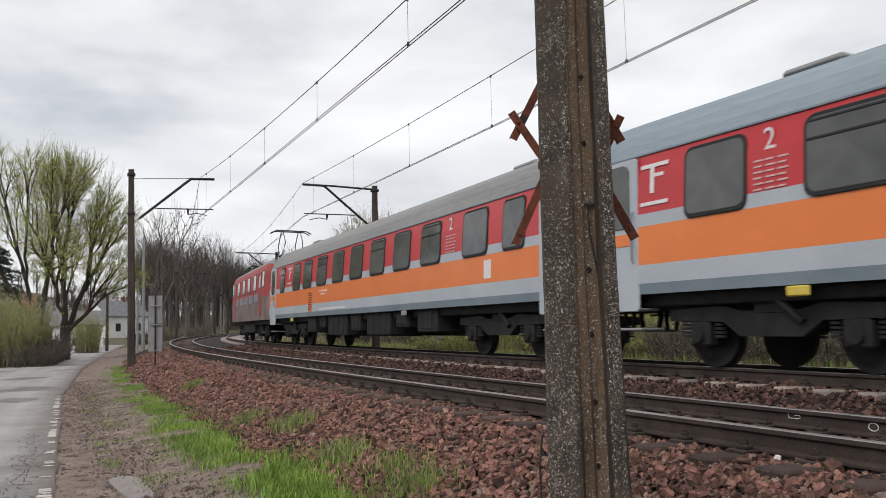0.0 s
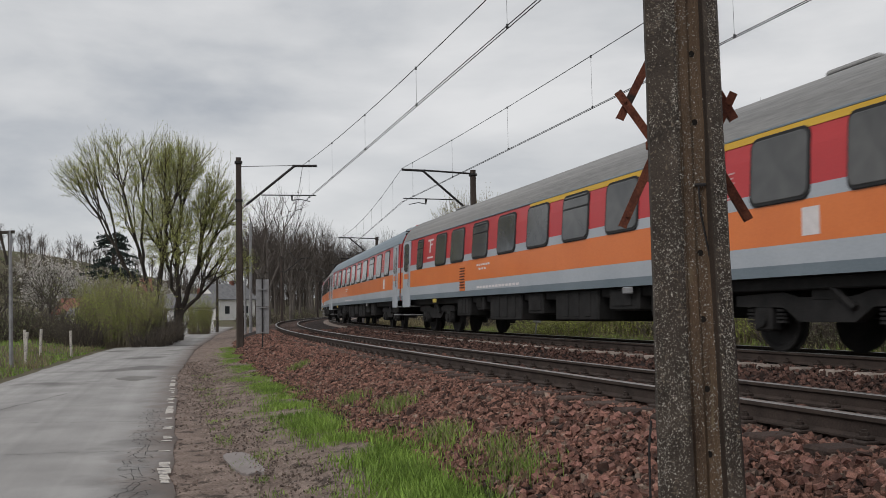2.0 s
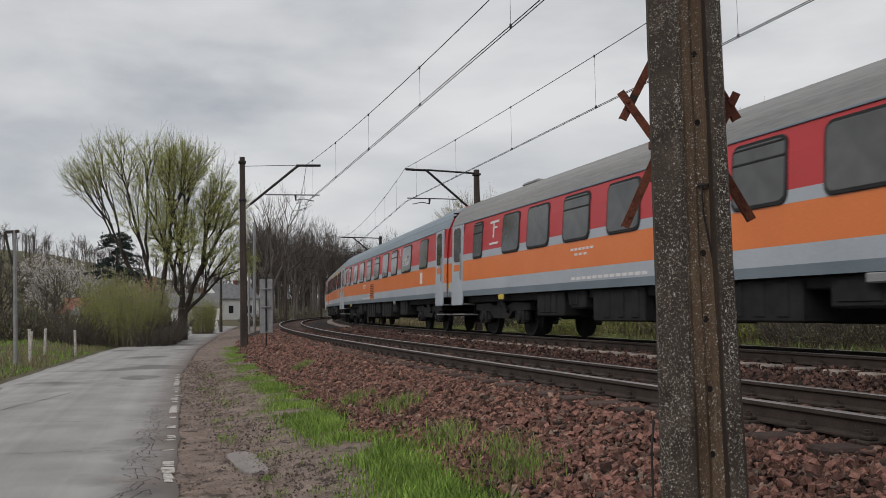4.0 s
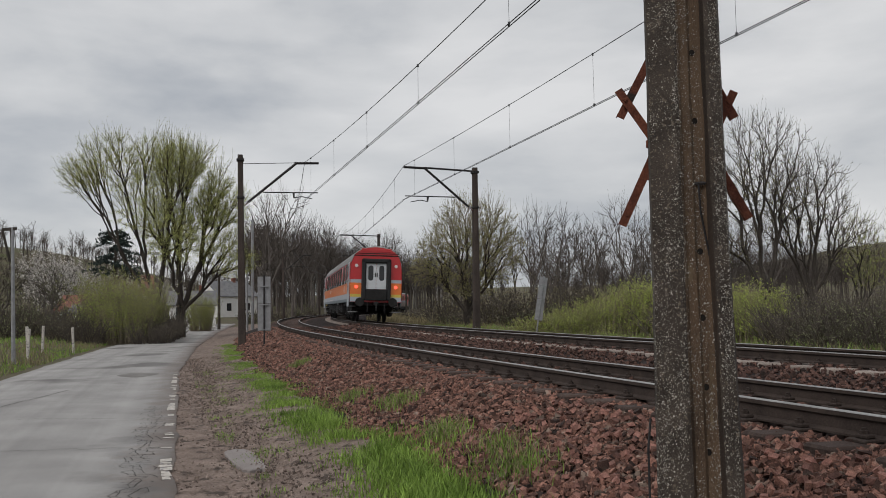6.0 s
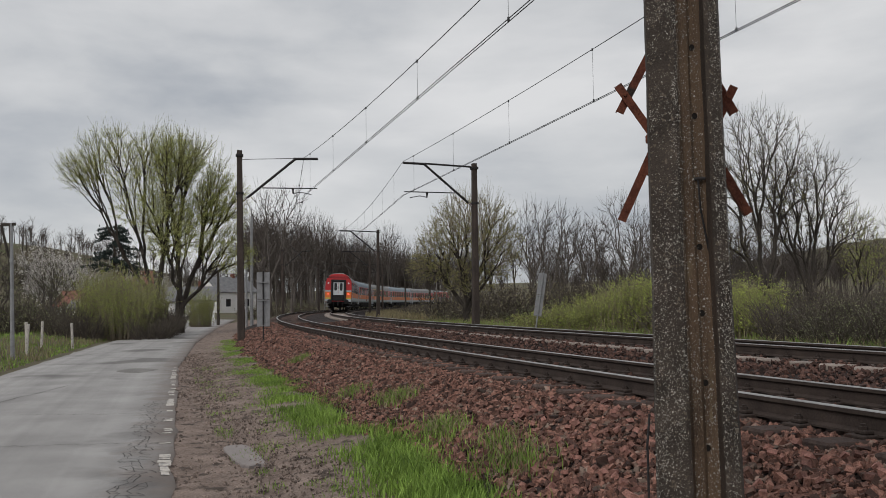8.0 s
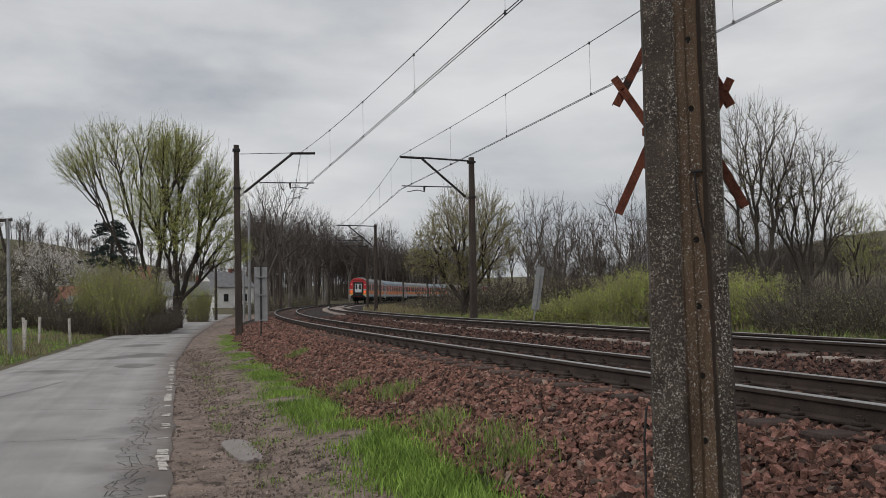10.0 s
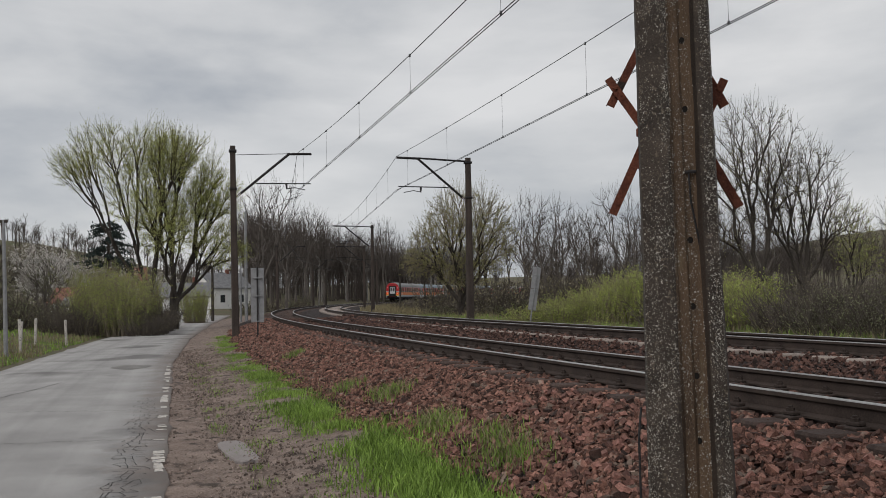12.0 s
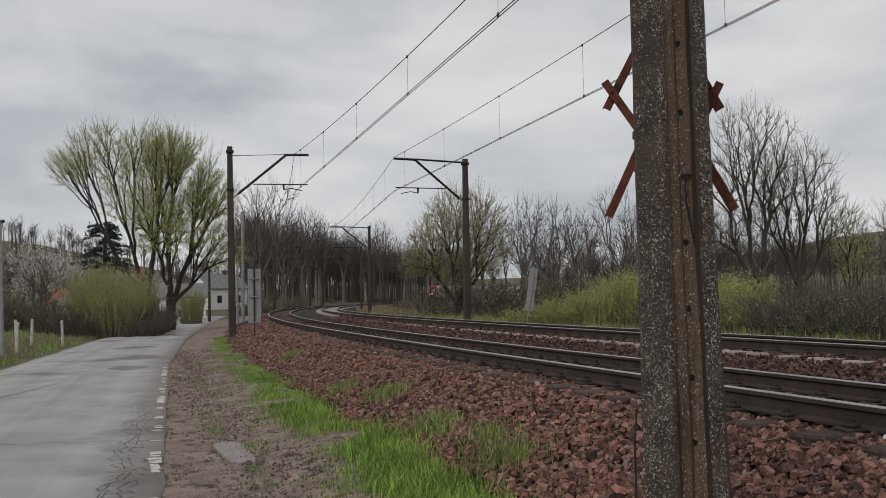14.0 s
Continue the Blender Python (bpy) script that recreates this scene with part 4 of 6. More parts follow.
    # trees on the slope to the left of the road, some in blossom
    blossom = [bare_kind(51 + i, 7, 16, M_BLOSSOM, leaf=0.07, wide=0.42, low=0.2, count=420) for i in range(2)]
    green = [bare_kind(61 + i, 8, 5, M_LEAF_DARK, leaf=0.06, wide=0.34, low=0.15, count=420) for i in range(2)]
    dark = bare_kind(65, 9, 0, trunk=M_BARK, twig=M_BARK, wide=0.36, low=0.3, count=800, thin=0.008)
    for x, y, meshes, size, text in field_trees(blossom, green, dark):
        plant("fruit_tree" if "fruit" in text else "field_tree", meshes, on_ground(x, y, rng.uniform(0, 360), size), text, group="trees at the field edge")
    for i in range(30):
        x, y = rng.uniform(-170, -62), rng.uniform(118, 215)
        if not free(x, y, 4):
            continue
        put.append((x, y))
        plant("bare_tree", rng.choice(kinds + green), on_ground(x, y, rng.uniform(0, 360), rng.uniform(0.38, 0.52)), "bare brown tree on the hillside", group="trees on the hillside")
    # far wooded ridge behind the meadow
    for i in range(14):
        x, y = rng.uniform(30, 200), rng.uniform(180, 300)
        plant("bare_tree", rng.choice(kinds), on_ground(x, y, rng.uniform(0, 360), rng.uniform(0.6, 0.9)), "bare brown tree on the far ridge", group="trees on the far ridge")


PINE = (-45.8, 83.0)


def make_pine():
    rng = np.random.default_rng(8)
    w, spots = Wood(), []
    w.tube([(0, 0, -0.3), (0.1, 0, 4), (0.25, 0, 8), (0.2, 0, 11)], [0.24, 0.19, 0.12, 0.03], 7)
    t = Wood()
    for i in range(46):
        z = 5.0 + 5.8 * (i / 46)
        a, ln = rng.uniform(0, 6.28), (3.4 - 2.0 * (i / 46)) * rng.uniform(0.7, 1.1)
        pts = np.array([(0.2 + ln * k * math.cos(a), ln * k * math.sin(a), z + 0.25 * math.sin(k * 3.1) - 0.1 * k) for k in (0, 0.35, 0.7, 1)])
        t.tube(pts, [0.05, 0.035, 0.02, 0.008], 4)
        for k in range(110):
            u = rng.uniform(0.3, 1.05)
            spots.append((0.2 + ln * u * math.cos(a) + rng.normal() * 0.22, ln * u * math.sin(a) + rng.normal() * 0.22, z + 0.25 * math.sin(u * 3.1) - 0.1 * u + abs(rng.normal()) * 0.14))
    meshes = (w.mesh("trunk", M_BARK), t.mesh("twigs", M_BARK), leaf_mesh("foliage", spots, 0.12, M_NEEDLE, rng, 2.5))
    plant("pine_tree", meshes, on_ground(PINE[0], PINE[1], 0, 0.95), "dark layered pine behind the willows")


def shrub_kind(seed, radius, height, stems, leaves, leaf_size, leaf_mat, twig_mat, upright=0.5, thick=1.0):
    """A bush of many arching shoots from a broad base."""
    rng = np.random.default_rng(seed)
    w, t, spots = Wood(), Wood(), []
    for i in range(stems):
        a, r = rng.uniform(0, 6.28), radius * 0.55 * math.sqrt(rng.random())
        base = np.array([r * math.cos(a), r * math.sin(a), -0.15])
        lean = (1 - upright) * rng.uniform(0.2, 1.0)
        d = np.array([math.cos(a) * lean, math.sin(a) * lean, 1.0])
        d /= np.linalg.norm(d)
        ln = height * rng.uniform(0.55, 1.08)
        pts = [base]
        for k in range(3):
            d = d + rng.normal(size=3) * 0.11
            d /= np.linalg.norm(d)
            pts.append(pts[-1] + d * ln / 3)
        pts = np.array(pts)
        t.tube(pts, np.linspace(0.020, 0.005, 4) * thick, 4 if i % 6 == 0 else 3)
        for k in range(4):
            u = rng.uniform(0.6, 2.9)
            j = int(u)
            q = pts[j] + (pts[j + 1] - pts[j]) * (u - j)
            d2 = d + rng.normal(size=3) * 0.5
            e = q + d2 / np.linalg.norm(d2) * ln * rng.uniform(0.15, 0.32)
            t.tube(np.array([q, e]), np.array([0.008, 0.004]) * thick, 3)
            for _ in range(leaves):
                spots.append(q + (e - q) * rng.random() + rng.normal(size=3) * leaf_size)
        for _ in range(leaves * 2):
            u = rng.uniform(0.7, 2.99)
            j = int(u)
            spots.append(pts[j] + (pts[j + 1] - pts[j]) * (u - j) + rng.normal(size=3) * leaf_size)
    return None, t.mesh("shoots", twig_mat), leaf_mesh("leaves", spots, leaf_size, leaf_mat, rng) if spots else None


def bush(meshes, at, label, group):
    b = thing("bush", label, "bush", at, group=group)
    s = tagged(part("branchwork", meshes[1], None, b), kind="stuff")
    if meshes[2]:
        part("foliage", meshes[2], None, s)


def make_bushes():
    rng = random.Random(9)
    yellow = [shrub_kind(71 + i, 1.6, 2.1, 190, 12, 0.028, M_LEAF_YELLOW, M_TWIG_WARM, 0.78) for i in range(2)]
    brown = [shrub_kind(74 + i, 1.7, 2.0, 170, 2, 0.03, M_LEAF_BROWN, M_TWIG, 0.35) for i in range(2)]
    dull = [shrub_kind(77 + i, 1.7, 1.9, 160, 4, 0.03, M_LEAF_DARK, M_TWIG, 0.35) for i in range(2)]
    far_brown = [shrub_kind(84 + i, 1.7, 2.0, 52, 2, 0.06, M_LEAF_BROWN, M_TWIG, 0.35, 1.6) for i in range(2)]
    far_dull = [shrub_kind(87 + i, 1.7, 1.9, 52, 3, 0.06, M_LEAF_DARK, M_TWIG, 0.35, 1.6) for i in range(2)]
    willow = [shrub_kind(80 + i, 2.2, 3.6, 260, 11, 0.03, M_LEAF_YELLOW, M_TWIG_WARM, 0.72) for i in range(2)]

    def put(kinds, x, y, size, wide, label, group):
        bush(rng.choice(kinds), on_ground(x, y, rng.uniform(0, 360), size, wide), label, group)

    # pale green thicket beyond the far rail, tallest near the post
    for x, y, size in ((0.2, 34.5, 0.55), (1.0, 33.2, 0.7), (1.8, 34.3, 0.8), (2.4, 32.6, 0.9), (3.1, 33.8, 1.05), (3.6, 32.0, 1.08), (4.2, 33.0, 1.1), (4.6, 30.6, 1.0), (5.2, 31.6, 1.05), (5.4, 28.6, 0.9), (5.9, 29.6, 0.95), (5.9, 26.6, 0.8), (6.5, 27.4, 0.9), (-0.6, 35.4, 0.45), (0.9, 36.5, 0.6), (2.6, 36.0, 0.9)):
        put(yellow, x, y, size, 0.8, "dense pale yellow-green bush in young leaf", "green thicket beyond the tracks")
    # grey-brown scrub farther along
    for x, y, size in ((6.8, 24.2, 0.72), (7.6, 25.2, 0.8), (7.4, 22.8, 0.7), (8.4, 23.6, 0.82), (8.2, 21.4, 0.72), (9.2, 22.4, 0.85), (9.0, 20.0, 0.72), (10.0, 21.2, 0.85), (9.9, 18.8, 0.72), (10.9, 19.8, 0.85), (10.6, 17.4, 0.75), (11.8, 18.6, 0.9), (12.5, 17.0, 0.9), (8.9, 26.6, 1.0), (10.5, 25.0, 1.0), (12.0, 23.0, 1.0), (13.5, 21.0, 1.0)):
        put(dull + brown, x, y, size, 0.85, "low tangled grey-green scrub behind the rails", "scrub beyond the tracks")
    for i in range(46):
        s, q = rng.uniform(20, 80), rng.uniform(11.5, 24)
        p, _ = along(s, q)
        put(far_brown + far_dull, p.x, p.y, rng.uniform(0.5, 1.0), rng.uniform(0.8, 1.2), "tangled brown bare bush on the meadow edge", "bare bushes beyond the tracks")
    for i in range(30):
        x, y = rng.uniform(4, 34), rng.uniform(36, 64)
        put(far_brown + far_dull, x, y, rng.uniform(0.7, 1.3), rng.uniform(0.9, 1.4), "tangled brown bare bush on the meadow edge", "bare bushes beyond the tracks")
    for i in range(34):
        s, q = rng.uniform(84, 190), rng.uniform(11.5, 26)
        p, _ = along(s, q)
        put(far_brown, p.x, p.y, rng.uniform(0.4, 0.75), rng.uniform(0.9, 1.5), "low brown scrub inside the bend", "scrub inside the bend")
    for i in range(40):
        s, q = rng.uniform(84, 230), rng.uniform(-14, -5.5)
        p, _ = along(s, q)
        e = road_edge(p.y)
        if e - 5.4 < p.x < e + 0.8:
            continue
        put(far_brown + far_dull, p.x, p.y, rng.uniform(0.5, 1.1), rng.uniform(0.9, 1.4), "brown undergrowth at the edge of the wood", "undergrowth of the wood")
    # tall thicket that hides the far stretch of line
    for i in range(44):
        u = rng.random()
        x, y = -7.5 + 22 * u + rng.uniform(-1, 1), 70 - 8 * u + rng.uniform(-5, 5)
        put(far_brown, x, y, rng.uniform(1.3, 1.9), rng.uniform(1.1, 1.5), "tall tangled brown thicket", "thicket inside the bend")
    # along the road, left of it
    for x, y, size in ((-21.6, 40.4, 0.95), (-22.9, 41.6, 1.05), (-24.2, 42.6, 1.0), (-22.2, 43.5, 1.0)):
        put(willow, x, y, size, 0.8, "rounded willow bush in pale green leaf", "willow bushes by the road")
    for x, y, size in ((-19.9, 40.0, 0.75), (-20.6, 41.8, 0.9), (-21.3, 43.6, 0.9), (-21.9, 45.2, 0.9), (-23.2, 48.3, 0.95), (-24.2, 50.6, 0.9), (-25.6, 52.4, 0.85), (-22.9, 39.0, 0.8), (-24.6, 40.0, 0.9)):
        put(brown, x, y, size, 0.8, "bare brown bush at the road edge", "bare bushes by the road")
    put(willow, -27.5, 63.5, 0.95, 0.7, "willow bush in pale green leaf", "willow bushes by the road")
    for i in range(34):
        x, y = rng.uniform(-42, -24), rng.uniform(38, 62)
        if x > road_edge(y) - 7.5:
            continue
        put(far_brown + far_dull, x, y, rng.uniform(0.7, 1.25), rng.uniform(0.8, 1.3), "tangled brown hedge bush at the field edge", "hedge at the field edge")
    for i in range(40):
        x, y = rng.uniform(-66, -36), rng.uniform(62, 100)
        if x > road_edge(y) - 9:
            continue
        put(far_brown + far_dull, x, y, rng.uniform(0.8, 1.6), rng.uniform(0.9, 1.6), "tangled brown bush on the slope", "bushes on the slope")


def far_wood(name, spots, tall, mat, label, seed, boughs=46):
    """Very many thin far trees as one mesh: a stem with boughs and twigs that fill a round crown."""
    rng = np.random.default_rng(seed)
    base, tip, rad = [], [], []
    for x, y in spots:
        z = ground_height(x, y) - 0.2
        h = tall * rng.uniform(0.72, 1.05)
        foot = np.array([x, y, z])
        top = foot + np.array([rng.normal() * 0.4, rng.normal() * 0.4, h * 0.8])
        base.append(foot)
        tip.append(top)
        rad.append(0.13 * rng.uniform(0.6, 1.2))
        wide = h * rng.uniform(0.17, 0.27)
        heart = foot + np.array([0, 0, h * 0.62])
        u = rng.normal(size=(boughs, 3))
        u /= np.linalg.norm(u, axis=1)[:, None]
        u[:, 2] = np.abs(u[:, 2]) * 0.6 + u[:, 2] * 0.45
        ends = heart + u * np.array([wide, wide, h * 0.36]) * rng.uniform(0.6, 1.05, (boughs, 1))
        for q in ends:
            rise = np.clip((q[2] - z) / h - rng.uniform(0.14, 0.28), 0.14, 0.78)
            p = foot + (top - foot) * rise / 0.8
            base.append(p)
            tip.append(q)
            rad.append(0.035)
            ln = np.linalg.norm(q - p)
            for _ in range(4):
                w = rng.uniform(0.3, 0.95)
                b = rng.uniform(0, 2 * np.pi)
                base.append(p + (q - p) * w)
                tip.append(p + (q - p) * w + ln * rng.uniform(0.25, 0.5) * np.array([math.cos(b) * 0.65, math.sin(b) * 0.65, 0.75]))
                rad.append(0.02)
    base, tip, rad = np.array(base), np.array(tip), np.array(rad)
    n = len(base)
    ang = np.arange(3) * 2 * np.pi / 3
    ring = np.stack([np.cos(ang), np.sin(ang), 0 * ang], -1)
    v = np.concatenate([base[:, None] + ring[None] * rad[:, None, None], tip[:, None] + ring[None] * rad[:, None, None] * 0.3], 1).reshape(-1, 3)
    f = np.array([(0, 1, 4, 3), (1, 2, 5, 4), (2, 0, 3, 5)])[None] + 6 * np.arange(n)[:, None, None]
    tagged(new(name, raw_mesh(name, v, f.reshape(-1, 4), mat)), label, "wood", kind="stuff")


def make_far_woods():
    rng = random.Random(77)
    spots = []
    for _ in range(4000):
        if len(spots) == 560:
            break
        s, q = rng.uniform(104, 330), -12 - 60 * rng.random()
        p, _ = along(s, q)
        e = road_edge(p.y)
        if e - 5.5 < p.x < e + 1 or p.x < -0.37 * p.y:
            continue
        spots.append((p.x, p.y))
    far_wood("wood_behind_bend", spots, 21, M_WOODS, "dense bare grey-brown wood behind the bend", 1, 34)
    spots = [(rng.uniform(-2, 95), rng.uniform(98, 190)) for _ in range(150)] + [(rng.uniform(-3, 40), rng.uniform(100, 130)) for _ in range(50)]
    far_wood("wood_beyond_meadow", spots, 11.5, M_WOODS, "bare grey-brown trees beyond the meadow", 2, 28)
    spots = [(rng.uniform(5, 260), rng.uniform(190, 400)) for _ in range(480)]
    far_wood("wood_on_ridge", spots, 13, M_WOODS, "bare brown wood on the far ridge", 3, 16)
    spots = [(x, y) for x, y in ((rng.uniform(-210, -55), rng.uniform(120, 270)) for _ in range(560)) if x < road_edge(y) - 8]
    far_wood("wood_on_hillside", spots, 8, M_TWIG, "bare brown wood on the hillside", 4, 18)


def make_house(x, y, turn, length, depth, wall, ridge, roof, label, windows=2):
    z0 = ground_height(x, y)
    house = thing("house", label, "house", pose(x, y, z0, 0, 0, turn), group="houses behind the trees")
    b = Build()
    l, d = length / 2, depth / 2
    b.loft([[(-l, -d, -0.6), (l, -d, -0.6), (l, d, -0.6), (-l, d, -0.6)], [(-l, -d, wall), (l, -d, wall), (l, d, wall), (-l, d, wall)]])
    for sx in (-1, 1):
        b.face([(sx * l, -d, wall), (sx * l, d, wall), (sx * l, 0, ridge)])
    part("wall_shell", b, M_PLASTER, house)
    b = Build()
    for sy in (-1, 1):
        k = 1.1
        b.loft([[(-l - 0.3, sy * d * k, wall - 0.12 + h), (l + 0.3, sy * d * k, wall - 0.12 + h), (l + 0.3, 0, ridge + h), (-l - 0.3, 0, ridge + h)] for h in (0.02, 0.16)])
    part("roof", b, roof, house)
    for sy in (-1, 1):
        for i in range(windows):
            b = Build()
            u = -l + length * (i + 0.5) / windows
            b.box((u - 0.45, sy * d - 0.05, 0.9), (u + 0.45, sy * d + 0.04, 2.1), 0, 0.02)
            part("window", b, M_WINDOW_DARK, house)
    for sx in (-1, 1):
        b = Build()
        b.box((sx * l - 0.05, -0.45, wall * 0.45), (sx * l + 0.04, 0.45, wall * 0.45 + 1.1), 0, 0.02)
        part("gable_window", b, M_WINDOW_DARK, house)
    b = Build()
    b.box((l * 0.3, -0.3, ridge - 0.5), (l * 0.3 + 0.5, 0.3, ridge + 0.7), 0, 0.02)
    part("chimney", b, M_ROOF, house)


make_willows()
make_trees()
make_pine()
make_bushes()
make_far_woods()
make_house(-35.9, 80.5, 25, 4.4, 4.5, 2.3, 3.6, M_ROOF_GREY, "small white plastered house behind the willows")
make_house(-52.5, 131, 60, 7.5, 6, 3.2, 5.6, M_ROOF_GREY, "white plastered house with grey gable roof")
make_house(-66, 122, 30, 9, 7, 3.0, 6.0, M_ROOF, "white house with red-brown tiled roof")
make_house(-30.5, 53.2, 15, 2.6, 2.0, 1.5, 1.9, M_ROOF_GREY, "low grey garden shed behind the hedge", 1)
make_house(-40, 69.5, 10, 5, 4, 1.9, 3.1, M_ROOF, "house with red-brown tiled roof among bushes")

# ---------------------------------------------------------------- stones, grass, road wear
STONE_BOX = np.array([(-1, -1, -1), (1, -1, -1), (1, 1, -1), (-1, 1, -1), (-1, -1, 1), (1, -1, 1), (1, 1, 1), (-1, 1, 1)], float)
STONE_FACES = np.array([(0, 3, 2, 1), (4, 5, 6, 7), (0, 1, 5, 4), (1, 2, 6, 5), (2, 3, 7, 6), (3, 0, 4, 7)])


def places(s, q):
    x, y, a = (np.interp(s, LINE[:, 0], LINE[:, i]) for i in (1, 2, 3))
    return x + q * np.cos(a), y + q * np.sin(a)


def stone_field(name, s0, s1, q0, q1, count, size, label, mat, height, seed, keep=None):
    rng = np.random.default_rng(seed)
    s = s0 + (s1 - s0) * rng.random(count) ** 1.35
    q = rng.uniform(q0, q1, count)
    if keep is not None:
        m = keep(s, q)
        s, q = s[m], q[m]
    count = len(s)
    x, y = places(s, q)
    z = height(q)
    grow = np.clip(1 + (s - 12) / 40, 1, 1.6)
    r = size * rng.lognormal(0, 0.28, count) * grow
    v = STONE_BOX[None] * rng.uniform(0.45, 1.0, (count, 8, 3))
    v *= (r[:, None, None] * rng.uniform([0.75, 0.55, 0.42], [1.15, 0.9, 0.72], (count, 3))[:, None, :])
    # turn each stone at random
    ax = rng.normal(size=(count, 4))
    ax /= np.linalg.norm(ax, axis=1)[:, None]
    w, i, j, k = ax.T
    rot = np.stack([1 - 2 * (j * j + k * k), 2 * (i * j - k * w), 2 * (i * k + j * w), 2 * (i * j + k * w), 1 - 2 * (i * i + k * k), 2 * (j * k - i * w), 2 * (i * k - j * w), 2 * (j * k + i * w), 1 - 2 * (i * i + j * j)], -1).reshape(count, 3, 3)
    v = np.einsum("nij,nkj->nki", rot, v)
    v += np.stack([x, y, z + r * rng.uniform(-0.1, 0.45, count)], -1)[:, None]
    f = STONE_FACES[None] + 8 * np.arange(count)[:, None, None]
    ob = new(name, raw_mesh(name, v.reshape(-1, 3), f.reshape(-1, 4), mat))
    return tagged(ob, label, "gravel", kind="stuff")


def bed_of(q):
    return np.interp(q, *BED)


def off_rails(s, q):
    near = np.minimum(np.minimum(abs(q), abs(q - GAUGE)), np.minimum(abs(q - FAR_Q), abs(q - FAR_Q - GAUGE)))
    return near > 0.12


def slope_edge(s, q):
    return q > -2.25 + 0.25 * np.sin(s * 1.7) * np.cos(s * 0.6)


stone_field("ballast_slope", 1.5, 46, -2.5, -0.10, 82000, 0.026, "crushed rust-brown ballast stones on the bank", M_STONE, bed_of, 1, slope_edge)
stone_field("ballast_between", 2.0, 46, 0.1, 8.0, 44000, 0.032, "crushed rust-brown ballast stones between the rails", M_STONE_GRIMY, bed_of, 2, off_rails)
stone_field("shoulder_gravel", 2.0, 30, -4.6, -2.3, 17000, 0.013, "loose gravel scattered on the dirt shoulder", M_GRIT, lambda q: np.interp(q, [-5.0, -4.6, -4.0, -3.2, -2.4, -1.6], [-0.05, -0.03, -0.045, 0.02, 0.06, 0.05]), 3)


def single_stones():
    """The loose stones nearest the road, each one an object."""
    rng = np.random.default_rng(6)
    shapes = []
    for i in range(10):
        v = STONE_BOX * rng.uniform(0.5, 1.0, (8, 3)) * np.array([0.036, 0.027, 0.021]) * rng.uniform(0.8, 1.25)
        shapes.append(raw_mesh("stone", v, STONE_FACES, M_STONE_ONE))
    for i in range(290):
        s, q = rng.uniform(3.2, 8.0), rng.uniform(-2.2, -0.5)
        p, _ = along(s, q)
        part("stone", shapes[i % 10], None, ballast_bed, at=pose(p.x, p.y, bed_height(q) + 0.035, rng.uniform(0, 50), rng.uniform(0, 50), rng.uniform(0, 360)))


M_STONE_ONE = surface("loose_ballast_stone", (0.08, 0.036, 0.028), (0.31, 0.155, 0.124), 14, 0.9, 0.4, fine=120, random_tint=0.6)
single_stones()


def grass_field(name, x, y, z, tall, mat, label, seed, width=0.006, lean=0.5):
    """Bent, tapering blades."""
    rng = np.random.default_rng(seed)
    n = len(x)
    h = tall * rng.uniform(0.5, 1.15, n)
    a = rng.uniform(0, 2 * np.pi, n)
    side = np.stack([np.cos(a), np.sin(a), 0 * a], -1) * (width * rng.uniform(0.7, 1.3, n))[:, None]
    b = rng.uniform(0, 2 * np.pi, n)
    bend = np.stack([np.cos(b), np.sin(b), 0 * b], -1) * (h * lean * rng.uniform(0.2, 1.1, n))[:, None]
    p = np.stack([x, y, z - 0.02], -1)
    up = np.stack([0 * h, 0 * h, h], -1)
    m = p + up * 0.55 + bend * 0.3
    t = p + up * 0.95 + bend
    v = np.stack([p - side, p + side, m + side * 0.8, m - side * 0.8, t + side * 0.12, t - side * 0.12], 1).reshape(-1, 3)
    f = np.array([(0, 1, 2, 3), (3, 2, 4, 5)])[None] + 6 * np.arange(n)[:, None, None]
    ob = new(name, raw_mesh(name, v, f.reshape(-1, 4), mat))
    return tagged(ob, label, "grass", kind="stuff")


def clumped(rng, s, q, scale, cut):
    """Keeps the places where a slow noise is high, for tufts."""
    x, y = places(s, q)
    k = np.array([noise.noise((a * scale, b * scale, 9)) for a, b in zip(x, y)])
    return k > cut + rng.normal(size=len(s)) * 0.08


